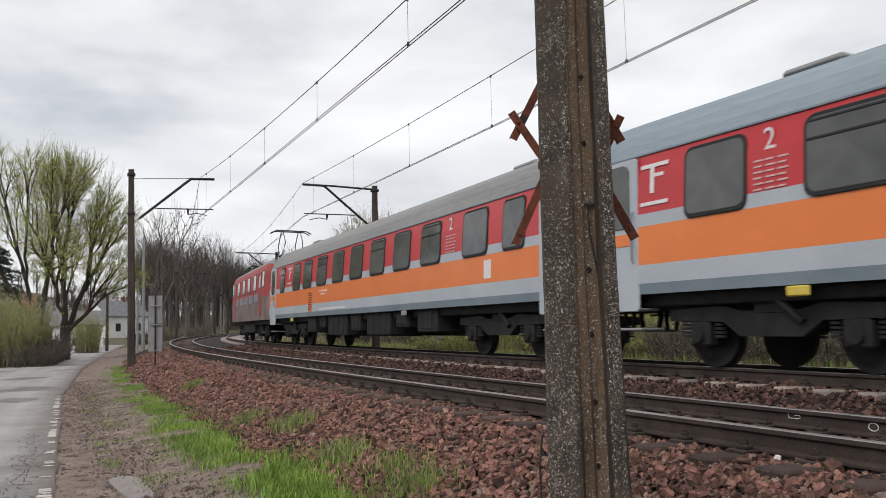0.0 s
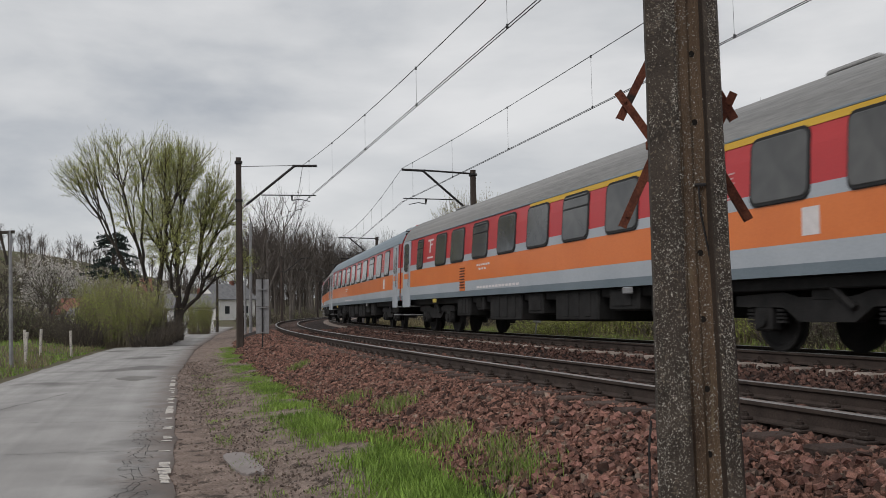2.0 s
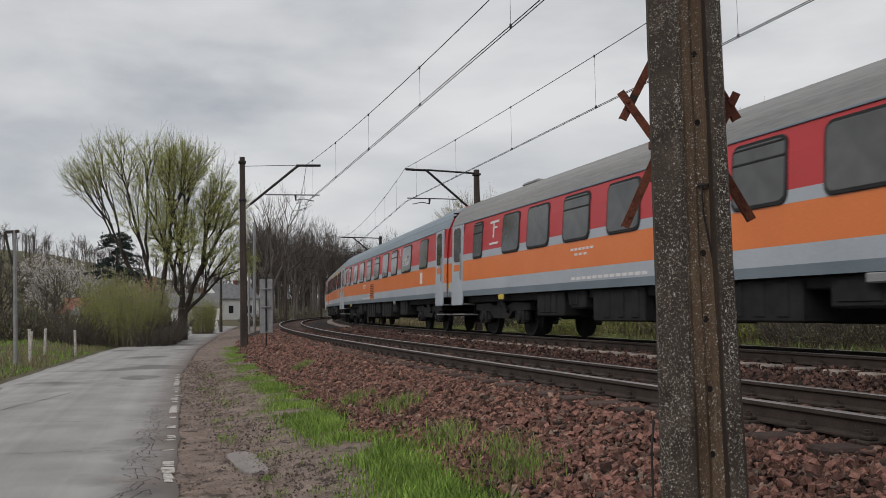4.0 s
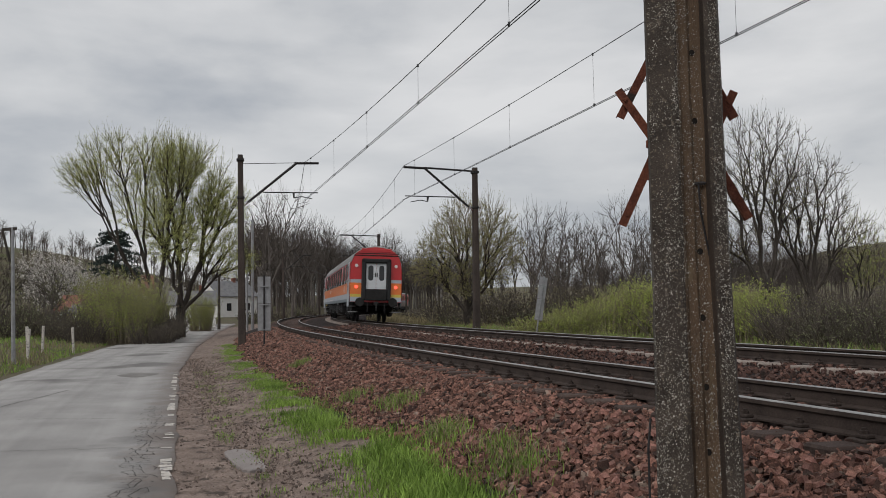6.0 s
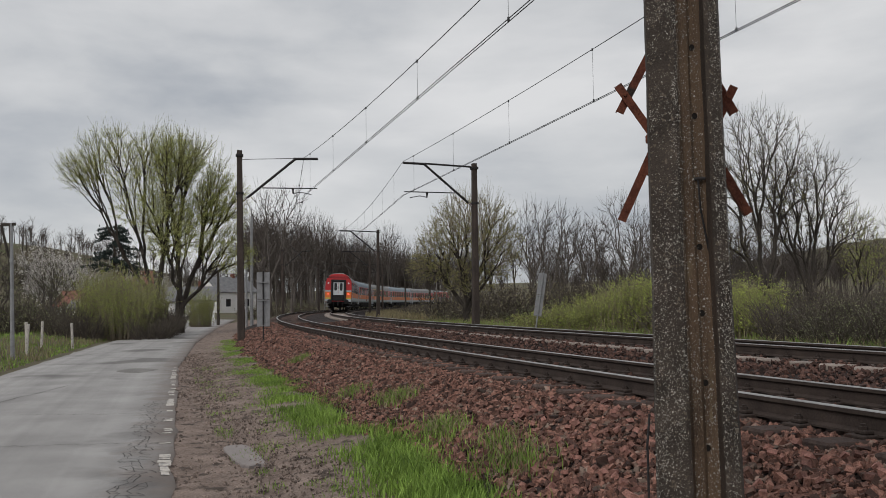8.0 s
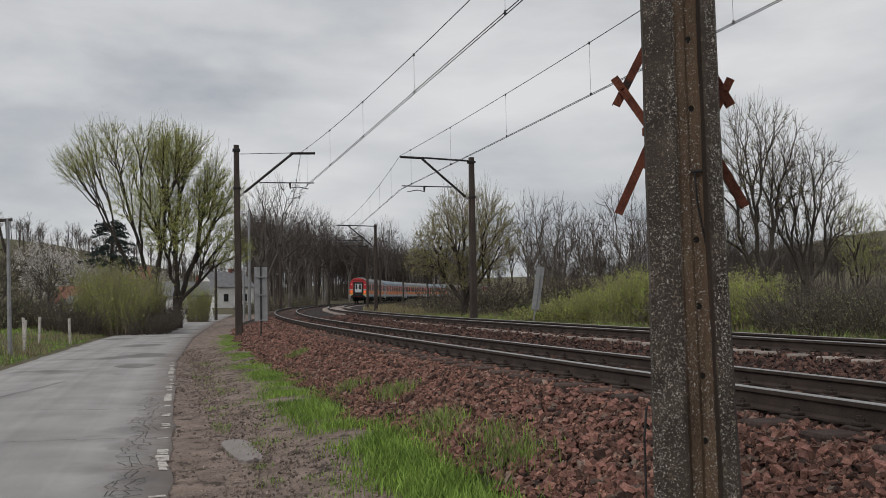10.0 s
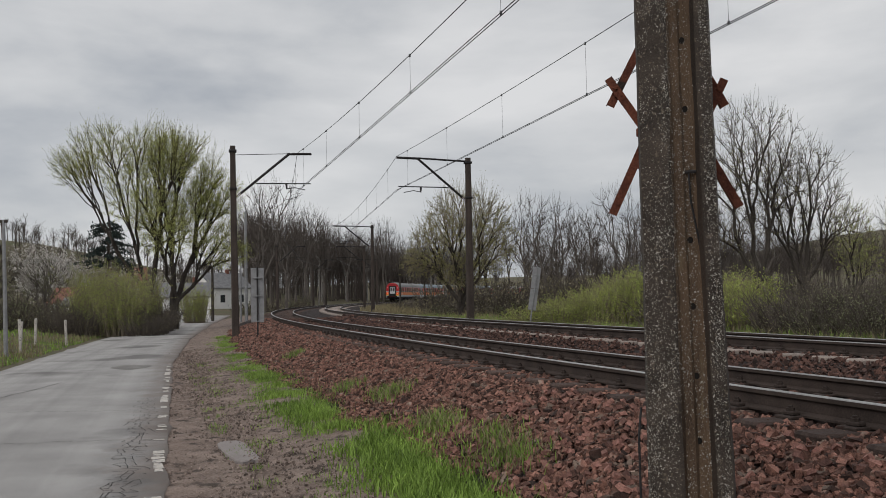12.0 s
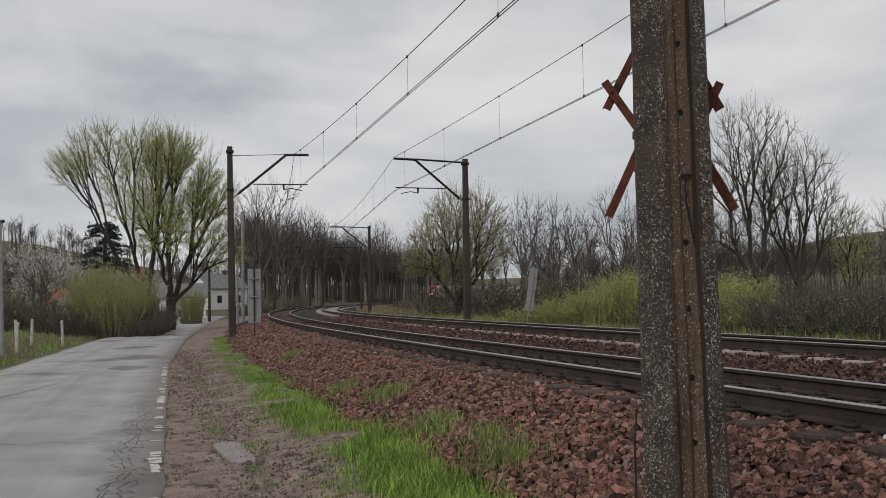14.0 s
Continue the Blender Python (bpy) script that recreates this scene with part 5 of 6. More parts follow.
def make_grass():
    rng = np.random.default_rng(15)

    def verge(q):
        return np.interp(q, [-5.0, -4.6, -4.0, -3.2, -2.4, -1.6], [-0.05, -0.03, -0.045, 0.02, 0.06, 0.05])

    # lush strip at the foot of the bank
    n = 46000
    s = 3 + 36 * rng.random(n) ** 1.5
    q = rng.normal(-2.55, 0.24, n) + 0.12 * np.sin(s * 0.9)
    m = (q > -3.5) & (q < -1.75) & clumped(rng, s, q, 1.1, np.where(s < 9, -0.25, np.where(s < 13, 0.0, -0.12)))
    s, q = s[m], q[m]
    x, y = places(s, q)
    tall = np.clip(0.26 - 0.010 * (s - 5), 0.10, 0.28) * np.clip(1 - abs(q + 2.45) * 0.55, 0.4, 1)
    grass_field("verge_grass", x, y, np.maximum(verge(q), np.where(q > -2.5, bed_of(q), -1)), tall * 0.85, M_GRASS, "lush fresh green grass at the foot of the ballast bank", 1, 0.0055)
    # thin turf on the shoulder
    n = 16000
    s = 3.5 + 20 * rng.random(n) ** 1.3
    q = rng.uniform(-3.9, -2.5, n)
    m = clumped(rng, s, q, 2.0, 0.12 + 0.16 * np.clip((-q - 2.9), 0, 1).mean())
    s, q = s[m], q[m]
    x, y = places(s, q)
    grass_field("shoulder_turf", x, y, verge(q), np.full(len(x), 0.06), M_GRASS, "thin short turf growing on the dirt shoulder", 2, 0.004)
    # weeds and dry tufts on the bank
    spots_s, spots_q = [], []
    for cs, cq, k in ((10.9, -1.55, 500), (8.4, -1.75, 600), (6.5, -1.75, 500), (7.2, -1.6, 300), (19.5, -1.55, 500), (12.6, -1.8, 300)):
        spots_s.append(cs + rng.normal(size=k) * 0.22)
        spots_q.append(cq + rng.normal(size=k) * 0.13)
    s, q = np.concatenate(spots_s), np.concatenate(spots_q)
    x, y = places(s, q)
    m = rng.random(len(s)) < 0.5
    grass_field("bank_weeds", x[m], y[m], bed_of(q[m]) + 0.02, np.full(m.sum(), 0.15), M_GRASS, "green weeds growing through the ballast", 3, 0.005)
    m = ~m
    grass_field("bank_dry_tufts", x[m], y[m], bed_of(q[m]) + 0.02, np.full(m.sum(), 0.15), M_DRYGRASS, "dry straw tufts on the ballast bank", 4, 0.004, 0.9)
    # tall grass beyond the far track
    n = 15000
    s = 2 + 52 * rng.random(n)
    q = 7.7 + 4.8 * rng.random(n) ** 1.3
    x, y = places(s, q)
    z = np.maximum(bed_of(q), 0.2)
    m = rng.random(n) < 0.6
    grass_field("far_green_grass", x[m], y[m], z[m], np.full(m.sum(), 0.42), M_GRASS, "rank green grass beyond the far rail", 5, 0.011)
    m = ~m
    grass_field("far_dry_grass", x[m], y[m], z[m], np.full(m.sum(), 0.50), M_DRYGRASS, "dry straw-coloured grass beyond the far rail", 6, 0.009)
    n = 8000
    s = 55 + 110 * rng.random(n)
    q = 7.7 + 12 * rng.random(n)
    x, y = places(s, q)
    z = np.maximum(bed_of(q), 0.2)
    grass_field("bend_dry_grass", x, y, z, np.full(n, 0.6), M_DRYGRASS, "dry straw-coloured grass inside the bend", 7, 0.03)
    # field left of the road
    n = 24000
    y = 14 + 42 * rng.random(n) ** 1.2
    x = np.array([road_edge(b) for b in y]) - 4.7 - 16 * rng.random(n) ** 1.5
    z = np.array([ground_height(a, b) for a, b in zip(x, y)])
    m = rng.random(n) < np.where(np.array([noise.noise((a * 0.3, b * 0.3, 2)) for a, b in zip(x, y)]) > -0.05, 0.9, 0.45)
    grass_field("field_grass", x[m], y[m], z[m], np.full(m.sum(), 0.16), M_GRASS, "green meadow grass along the road", 8, 0.012)
    m = ~m
    grass_field("field_dry_grass", x[m], y[m], z[m], np.full(m.sum(), 0.30), M_DRYGRASS, "dry stalks in the roadside meadow", 9, 0.010)


make_grass()

M_TAR = surface("dark_crack_filler", (0.035, 0.033, 0.031), (0.075, 0.071, 0.067), 9, 0.9, 0.2)
M_PATCH = surface("dark_asphalt_patch", (0.13, 0.122, 0.115), (0.24, 0.228, 0.215), 2.5, 0.9, 0.3, fine=80)
M_SLAB = surface("pale_asphalt_remnant", (0.20, 0.175, 0.165), (0.28, 0.25, 0.24), 3, 0.9, 0.3, fine=60)


def road_point(y, w):
    """A place w metres in from the road's right-hand edge."""
    x = road_edge(y)
    d = (road_edge(y + 1) - road_edge(y - 1)) / 2
    k = math.hypot(1, d)
    z = float(np.interp(w, [-0.12, 0.6, 2.0, 3.4, 4.0], [0.0, 0.006, 0.03, 0.01, -0.005]))
    return Vector((x - w / k, y + w * d / k, z + 0.004))


def make_road_wear():
    rng = random.Random(3)
    road = bpy.data.objects["road"]
    # remains of the edge line
    y = 5.2
    while y < 21:
        ln = rng.uniform(0.05, 0.16) if y < 12 else rng.uniform(0.1, 0.3)
        if rng.random() < (0.6 if 7.2 < y < 8.6 or y > 12.5 else 0.35):
            w0, w1 = -0.10 + rng.uniform(0, 0.03), 0.02 + rng.uniform(-0.03, 0.03)
            b = Build()
            quad = [road_point(y, w0), road_point(y + rng.uniform(-0.01, 0.01), w1), road_point(y + ln, w1), road_point(y + ln, w0 + rng.uniform(0, 0.02))]
            b.loft([[p for p in quad], [p + Vector((0, 0, 0.003)) for p in quad]])
            part("paint_fragment", b, M_WHITE, road)
        y += ln + rng.uniform(0.01, 0.05)

    def crack(points, wide):
        b = Build()
        left, right = [], []
        for i, p in enumerate(points):
            t = (points[min(i + 1, len(points) - 1)] - points[max(i - 1, 0)])
            n = Vector((-t.y, t.x, 0)).normalized() * wide * rng.uniform(0.4, 1.3) / 2
            left.append(p + n)
            right.append(p - n)
        for i in range(len(points) - 1):
            b.face([left[i], left[i + 1], right[i + 1], right[i]])
        part("crack", b, M_TAR, road)

    # long joints across and along the lane
    for y0, w0, y1, w1, wide in ((9.6, 0.5, 9.9, 3.2, 0.012), (11.0, 3.9, 17.0, 2.0, 0.022), (12.2, 0.4, 12.6, 2.2, 0.012), (6.0, 0.4, 6.3, 2.6, 0.010)):
        n = 26
        crack([road_point(y0 + (y1 - y0) * i / n + rng.uniform(-0.05, 0.05), w0 + (w1 - w0) * i / n + rng.uniform(-0.03, 0.03)) for i in range(n + 1)], wide)
    # crazed strip along the broken edge: a jittered net of short cracks
    net = Build()
    rows, cols = 88, 4
    node = {(i, j): road_point(4.6 + 0.105 * i + rng.uniform(-0.045, 0.045), 0.10 + 0.095 * j + rng.uniform(-0.04, 0.04) + 0.04 * math.sin(i * 0.35)) for i in range(rows) for j in range(cols)}
    for (i, j), p in node.items():
        for k in ((i + 1, j), (i, j + 1)):
            if k not in node or rng.random() > (0.8 if j in (1, 2) else 0.45):
                continue
            e = node[k]
            t = e - p
            n = Vector((-t.y, t.x, 0)).normalized() * rng.uniform(0.002, 0.0048)
            net.face([p + n, e + n, e - n, p - n])
    tagged(part("crazing", net, M_TAR, road, "net of fine dark cracks"), kind="stuff")
    # dark repairs
    for y, w, ly, lw in ((20.5, 0.9, 1.4, 1.0), (23.6, 1.5, 0.5, 0.55), (18.6, 3.9, 1.6, 0.5)):
        b = Build()
        n = 22
        top = []
        for i in range(n):
            a = 2 * math.pi * i / n
            k = 1 + 0.22 * noise.noise((math.cos(a) * 1.3 + y, math.sin(a) * 1.3, 1))
            top.append(road_point(y + ly / 2 * k * math.sin(a), w + lw / 2 * k * math.cos(a)))
        b.face(top)
        part("asphalt_patch", b, M_PATCH, road)
    # drain cover in the gutter and pale remnant slabs on the shoulder
    verge = bpy.data.objects["verge"]
    for s, q, lx, ly, turn in ((9.35, -3.72, 0.30, 1.35, 4),):
        p, a = along(s, q)
        b = Build()
        n = 32
        ring = [(lx * (1 + 0.25 * noise.noise((math.cos(t) * 2, math.sin(t) * 2, 4))) * math.copysign(abs(math.cos(t)) ** 0.45, math.cos(t)) / 2, ly * math.copysign(abs(math.sin(t)) ** 0.45, math.sin(t)) / 2 * (1 + 0.15 * noise.noise((math.cos(t) * 3, math.sin(t) * 3, 8)))) for t in np.linspace(0, 2 * math.pi, n + 1)[:-1]]
        b.loft([[(u, v, -0.05) for u, v in ring], [(u, v, 0.02) for u, v in ring], [(u * 0.94, v * 0.97, 0.03) for u, v in ring]])
        part("asphalt_slab", b, M_SLAB, verge, "pale flat remnant of old asphalt", at=pose(p.x, p.y, verge_profile(s, q) + 0.012, 0, 0, math.degrees(a) + turn))


make_road_wear()


def chalk_marks():
    """Chalked figures on the web of the nearer track's inner rail."""
    track = bpy.data.objects["near_track"]
    for s, ring in ((5.36, False), (4.58, True)):
        p, a = along(s, GAUGE - 0.014)
        m = pose(p.x, p.y, RAIL_Z - CANT - 0.085, 0, 0, math.degrees(a))
        b = Build()
        if ring:
            b.tube([(0, 0.045 * math.cos(t), 0.032 * math.sin(t)) for t in np.linspace(0, 2 * math.pi, 15)], 0.004, 5)
        else:
            b.tube([(0, 0.07, 0.035), (0, 0.07, 0.0), (0, -0.02, 0.0), (0, -0.06, 0.01), (0, -0.05, 0.03), (0, 0.0, 0.028)], 0.004, 5)
        part("chalk_mark", b, M_MARK, track, "white chalk figure on the rail web", at=m)


chalk_marks()


def make_litter():
    for x, y, z, size in ((-7.75, 25.3, 0.36, 0.06), (-8.3, 26.0, 0.36, 0.05), (2.12, 5.55, 0.66, 0.03)):
        b = Build()
        n = 7
        ring = [(size * math.cos(t) * (1 + 0.3 * math.sin(3 * t)), size * 0.7 * math.sin(t)) for t in np.linspace(0, 2 * math.pi, n + 1)[:-1]]
        b.loft([[(u, v, 0) for u, v in ring], [(u * 0.8, v * 0.9, size * 0.8) for u, v in ring], [(u * 0.3, v * 0.4, size) for u, v in ring]])
        ob = part("litter", b, M_MARK, at=pose(x, y, z, 10, 14, 40))
        tagged(ob, "crumpled white scrap lying on the ballast", "litter", "scraps on the ballast")


make_litter()

# ---------------------------------------------------------------- the train
CAR, SPEED, GAIN, TAIL_AT_6 = 24.5, 22.0, 0.111, 43.36


def rounded(w, h, r, n=4):
    """Corners of a rounded rectangle round (0, 0)."""
    out = []
    for cx, cy, a0 in ((w / 2 - r, h / 2 - r, 0), (-w / 2 + r, h / 2 - r, 90), (-w / 2 + r, -h / 2 + r, 180), (w / 2 - r, -h / 2 + r, 270)):
        for i in range(n + 1):
            a = radians(a0 + 90 * i / n)
            out.append((cx + r * math.cos(a), cy + r * math.sin(a)))
    return out


def side_plate(w, h, r, depth, x0=0.0):
    """A rounded plate that stands on the side of a coach: it faces +x and is depth thick."""
    b = Build()
    ring = rounded(w, h, r)
    b.loft([[(x0, u, v) for u, v in ring], [(x0 + depth * 0.7, u, v) for u, v in ring], [(x0 + depth, u * (1 - 0.02 / w), v * (1 - 0.02 / h)) for u, v in ring]])
    return b


def window_meshes():
    frame_b = side_plate(1.30, 1.02, 0.16, 0.022)
    pane_b = side_plate(1.20, 0.92, 0.13, 0.012, 0.018)
    bar_b = Build()
    bar_b.box((0.024, -0.60, 0.18), (0.040, 0.60, 0.215), 0, 0.004)
    rim_b = Build()
    rim_b.box((0.024, -0.56, 0.405), (0.040, 0.56, 0.435), 0, 0.004)
    return frame_b.mesh("window_frame", M_RUBBER), pane_b.mesh("pane", M_GLASS), bar_b.mesh("vent_bar", M_RUBBER), rim_b.mesh("vent_rim", M_RUBBER)


W_FRAME, W_PANE, W_BAR, W_RIM = window_meshes()
SIDES = ((1, 0), (-1, 180))


def car_profile(ribs):
    """Half section from sill to roof crown as (x, z), and the material of each stretch."""
    pts = [(1.395, 1.06), (1.41, 1.22), (1.412, 1.50), (1.412, 2.08), (1.410, 2.27), (1.392, 2.80), (1.350, 3.18), (1.325, 3.22)]
    mats = [4, 3, 2, 3, 1, 1, 0]
    curve = [(1.27, 3.38), (1.17, 3.57), (1.00, 3.75), (0.74, 3.90), (0.40, 4.00), (0.0, 4.04)]
    if ribs:
        out = []
        for i, (x, z) in enumerate(curve):
            if i:
                px, pz = curve[i - 1]
                for u in (0.25, 0.5, 0.75, 0.9):
                    lift = 0.022 if u in (0.5, 0.75) else 0.0
                    out.append((px + (x - px) * u, pz + (z - pz) * u + lift))
            out.append((x, z))
        curve = out
    mats += [0] * len(curve)
    return pts + curve, mats


def make_bogie(parent, y0):
    bogie = part("bogie", bogie_frame, None, parent, at=pose(0, y0, 0))
    for dy in (-1.25, 1.25):
        for sx in (-1, 1):
            part("wheel", wheel_mesh, None, bogie, at=pose(sx * 0.7525, dy, 0.46, 0, 0, 0 if sx > 0 else 180))
            part("axle_box", axle_box, None, bogie, at=pose(sx * 1.02, dy, 0.46, 0, 0, 0 if sx > 0 else 180))
            part("spring", spring_mesh, None, bogie, at=pose(sx * 1.02, dy - 0.32, 0.5))
            part("spring", spring_mesh, None, bogie, at=pose(sx * 1.02, dy + 0.32, 0.5))


def bogie_meshes():
    b = Build()
    for sx in (-1, 1):
        b.loft([[(sx * 1.02 - 0.09, y, lo), (sx * 1.02 + 0.09, y, lo), (sx * 1.02 + 0.09, y, hi), (sx * 1.02 - 0.09, y, hi)] for y, lo, hi in ((-1.85, 0.66, 0.82), (-0.8, 0.64, 0.86), (-0.5, 0.44, 0.78), (0.5, 0.44, 0.78), (0.8, 0.64, 0.86), (1.85, 0.66, 0.82))])
        b.box((sx * 1.02 - 0.10, -0.26, 0.72), (sx * 1.02 + 0.10, 0.26, 1.08), 0, 0.03)
        b.tube([(sx * 1.15, -0.55, 0.62), (sx * 1.15, -0.1, 0.95)], 0.05, 8)
    b.box((-1.0, -0.25, 0.5), (1.0, 0.25, 0.9), 0, 0.03)
    for y in (-1.8, 1.8):
        b.box((-1.0, y - 0.06, 0.66), (1.0, y + 0.06, 0.8), 0, 0.02)
    frame_me = b.mesh("bogie", M_UNDER)
    b = Build()
    n = 24
    ring = lambda r, x: [(x, r * math.cos(2 * math.pi * i / n), r * math.sin(2 * math.pi * i / n)) for i in range(n)]
    b.loft([ring(0.49, -0.07), ring(0.49, -0.045), ring(0.46, -0.04), ring(0.455, 0.065), ring(0.40, 0.07), ring(0.36, 0.03), ring(0.14, 0.03), ring(0.12, 0.09)], 0)
    wheel_me = b.mesh("wheel", M_UNDER)
    b = Build()
    b.box((-0.12, -0.19, -0.16), (0.10, 0.19, 0.2), 0, 0.03)
    b.tube([(0.09, 0, 0), (0.15, 0, 0)], [0.13, 0.11], 12)
    axle_me = b.mesh("axle_box", M_UNDER)
    b = Build()
    for i in range(5):
        b.tube([(0, 0, -0.08 + i * 0.055), (0, 0, -0.045 + i * 0.055)], 0.085, 10)
    spring_me = b.mesh("spring", M_UNDER)
    return frame_me, wheel_me, axle_me, spring_me


bogie_frame, wheel_mesh, axle_box, spring_mesh = bogie_meshes()


def bars_mesh(name, rows, mat, x=0.0):
    """Flat printed bars on a coach side: rows of (y0, y1, z0, z1)."""
    b = Build()
    for y0, y1, z0, z1 in rows:
        b.box((x, y0, z0), (x + 0.004, y1, z1))
    return b.mesh(name, mat)


def text_part(name, words, size, parent, at, mat):
    cu = bpy.data.curves.new(name, "FONT")
    cu.body = words
    cu.size = size
    cu.align_x, cu.align_y = "CENTER", "CENTER"
    cu.extrude = 0.002
    cu.materials.append(mat)
    ob = new(name, cu)
    ob.parent = parent
    ob.matrix_basis = at
    return ob


CLASS_BARS = bars_mesh("notice_bars", [(-0.26 + 0.19 * k, -0.10 + 0.19 * k - 0.03 * ((i + k) % 2), -0.075 * i, 0.024 - 0.075 * i) for i in range(6) for k in range(3)], M_MARK_FADED)
EMBLEM = bars_mesh("emblem", [(-0.30, 0.30, 0.25, 0.31), (-0.02, 0.20, 0.10, 0.155), (-0.09, 0.0, -0.14, 0.25), (-0.30, 0.30, -0.32, -0.265)], M_MARK)
NOTICE = bars_mesh("notice_plate", [(-0.16, 0.16, -0.19, 0.19)], M_MARK)
SMALL_BARS = bars_mesh("small_lettering", [(-0.42 + 0.17 * i, -0.30 + 0.17 * i, 0.04, 0.09) for i in range(6)] + [(-0.25 + 0.2 * i, -0.12 + 0.2 * i, -0.07, -0.02) for i in range(3)], M_MARK)
SILL_BARS = bars_mesh("sill_lettering", [(-1.4 + 0.23 * i, -1.23 + 0.23 * i, -0.03, 0.03) for i in range(13)], M_MARK)


def make_coach(name, ribs, roof, first, layout, last=False, label="", grille=False):
    coach = thing(name, label, "railway coach", group="coaches of the train")
    wide_grille = layout is CAFE
    half, mats = car_profile(ribs)
    ring = [(x, z) for x, z in half] + [(-x, z) for x, z in half[::-1][1:]]
    face_mats = mats + mats[::-1] + [5]
    b = Build()
    ends = ((-12.07, 0.90), (-12.03, 0.985), (-11.4, 1.0), (11.4, 1.0), (12.03, 0.985), (12.07, 0.90))
    rings = []
    for y, k in ends:
        rings.append([(x * (0.985 if abs(y) > 11.7 else 1.0), y, z if z < 3.3 else 3.3 + (z - 3.3) * k) for x, z in ring])
    b.loft(rings, face_mats, False)
    paint = [roof, M_RED, M_ORANGE, M_PALE, M_SLATE, M_UNDER]
    part("body_shell", b, paint, coach, "body in red, orange and grey stripes")
    # gutter along the roof edge
    for sx, _ in SIDES:
        b = Build()
        b.box((sx * 1.355 - 0.02, -11.7, 3.17), (sx * 1.355 + 0.02, 11.7, 3.205), 0, 0.005)
        part("gutter", b, M_SLATE, coach)
        if first:
            b = Build()
            b.box((min(sx * 1.357, sx * 1.375), -10.7, 3.06), (max(sx * 1.357, sx * 1.375), 0.5, 3.165))
            part("class_stripe", b, M_YELLOW, coach, "yellow first class stripe")
    # windows
    for sx, turn in SIDES:
        for i, (y, wide, vent) in enumerate(layout):
            m = pose(sx * 1.392, y, 2.59, 0, -3.0, turn) @ Matrix.Diagonal((1, wide / 1.3, 1, 1))
            w = part("window", W_FRAME, None, coach, at=m)
            part("pane", W_PANE, None, w)
            if vent:
                part("vent_bar", W_BAR, None, w)
                part("vent_rim", W_RIM, None, w)
        for ye, sy in ((11.25, 1), (-11.25, -1)):
            # recessed entrance door, in grey
            b = side_plate(0.95, 2.35, 0.06, 0.035, 0.0)
            d = part("door", b, M_PALE, coach, "pale grey entrance door", at=pose(sx * 1.385, ye, 1.98, 0, 0, turn))
            b = side_plate(0.60, 1.0, 0.14, 0.02, 0.03)
            part("door_window", b, M_GLASS, d, at=pose(0, 0, 0.60))
            b = Build()
            b.tube([(0.05, 0.38, -0.45), (0.08, 0.38, -0.4), (0.08, 0.38, 0.3), (0.05, 0.38, 0.35)], 0.015, 6)
            part("handrail", b, M_STEEL_GREY, d)
            b = Build()
            b.box((0.028, -0.28, -0.17), (0.042, 0.30, 0.02), 0, 0.005)
            part("destination_display", b, M_ORANGE, d, "small orange destination display")
            b = Build()
            b.box((min(sx * 0.9, sx * 1.36), ye - 0.45, 0.52), (max(sx * 0.9, sx * 1.36), ye + 0.45, 0.56), 0, 0.01)
            b.box((min(sx * 1.0, sx * 1.38), ye - 0.45, 0.82), (max(sx * 1.0, sx * 1.38), ye + 0.45, 0.86), 0, 0.01)
            part("footboard", b, M_STEEL_GREY, coach)
        part("notice_plate", NOTICE, None, coach, "white notice plate", at=pose(sx * 1.413, -8.7, 1.78, 0, 0, turn))
        part("small_lettering", SMALL_BARS, None, coach, at=pose(sx * 1.413, 3.6, 1.84, 0, 0, turn))
        part("sill_lettering", SILL_BARS, None, coach, at=pose(sx * 1.412, 2.6, 1.29, 0, 0, turn))
        for ye in (8.25, -8.3) if layout is OPEN else (7.6, -4.95) if layout is CAFE else (-6.85,):
            tagged(part("notice_bars", CLASS_BARS, None, coach, at=pose(sx * 1.402, ye, 2.66, 0, -3, turn)), kind="stuff")
            text_part("class_number", "1" if first and ye < 0 else "2", 0.40, coach, pose(sx * 1.394, ye, 2.92) @ Euler((radians(90), 0, radians(90 if sx > 0 else -90))).to_matrix().to_4x4(), M_MARK)
        for ye in (10.4,) if layout is OPEN else (9.45,) if layout is CAFE else (8.4,):
            part("emblem", EMBLEM, None, coach, "white emblem above a name bar", at=pose(sx * 1.403, ye, 2.70, 0, -3, turn))
        if grille and wide_grille:
            text_part("window_lettering", "caf\u00e9", 0.62, coach, pose(sx * 1.432, -6.2, 2.50) @ Euler((radians(90), 0, radians(90 if sx > 0 else -90))).to_matrix().to_4x4(), M_MARK)
        if grille:
            g = part("vent_grille", side_plate(1.0, 0.75, 0.04, 0.012), M_ORANGE, coach, "orange louvred ventilation grille", at=pose(sx * 1.41, 1.3 if wide_grille else 5.2, 1.60, 0, 0, turn) @ Matrix.Diagonal((1, 1 if wide_grille else 0.45, 1, 1)))
            for i in range(8):
                b = Build()
                b.box((0.012, -0.45, -0.30 + i * 0.08), (0.024, 0.45, -0.265 + i * 0.08))
                part("louvre", b, M_RUST, g)
        # hanging equipment
    rng = random.Random(int(ribs) * 3 + int(first) + int(grille) * 5)
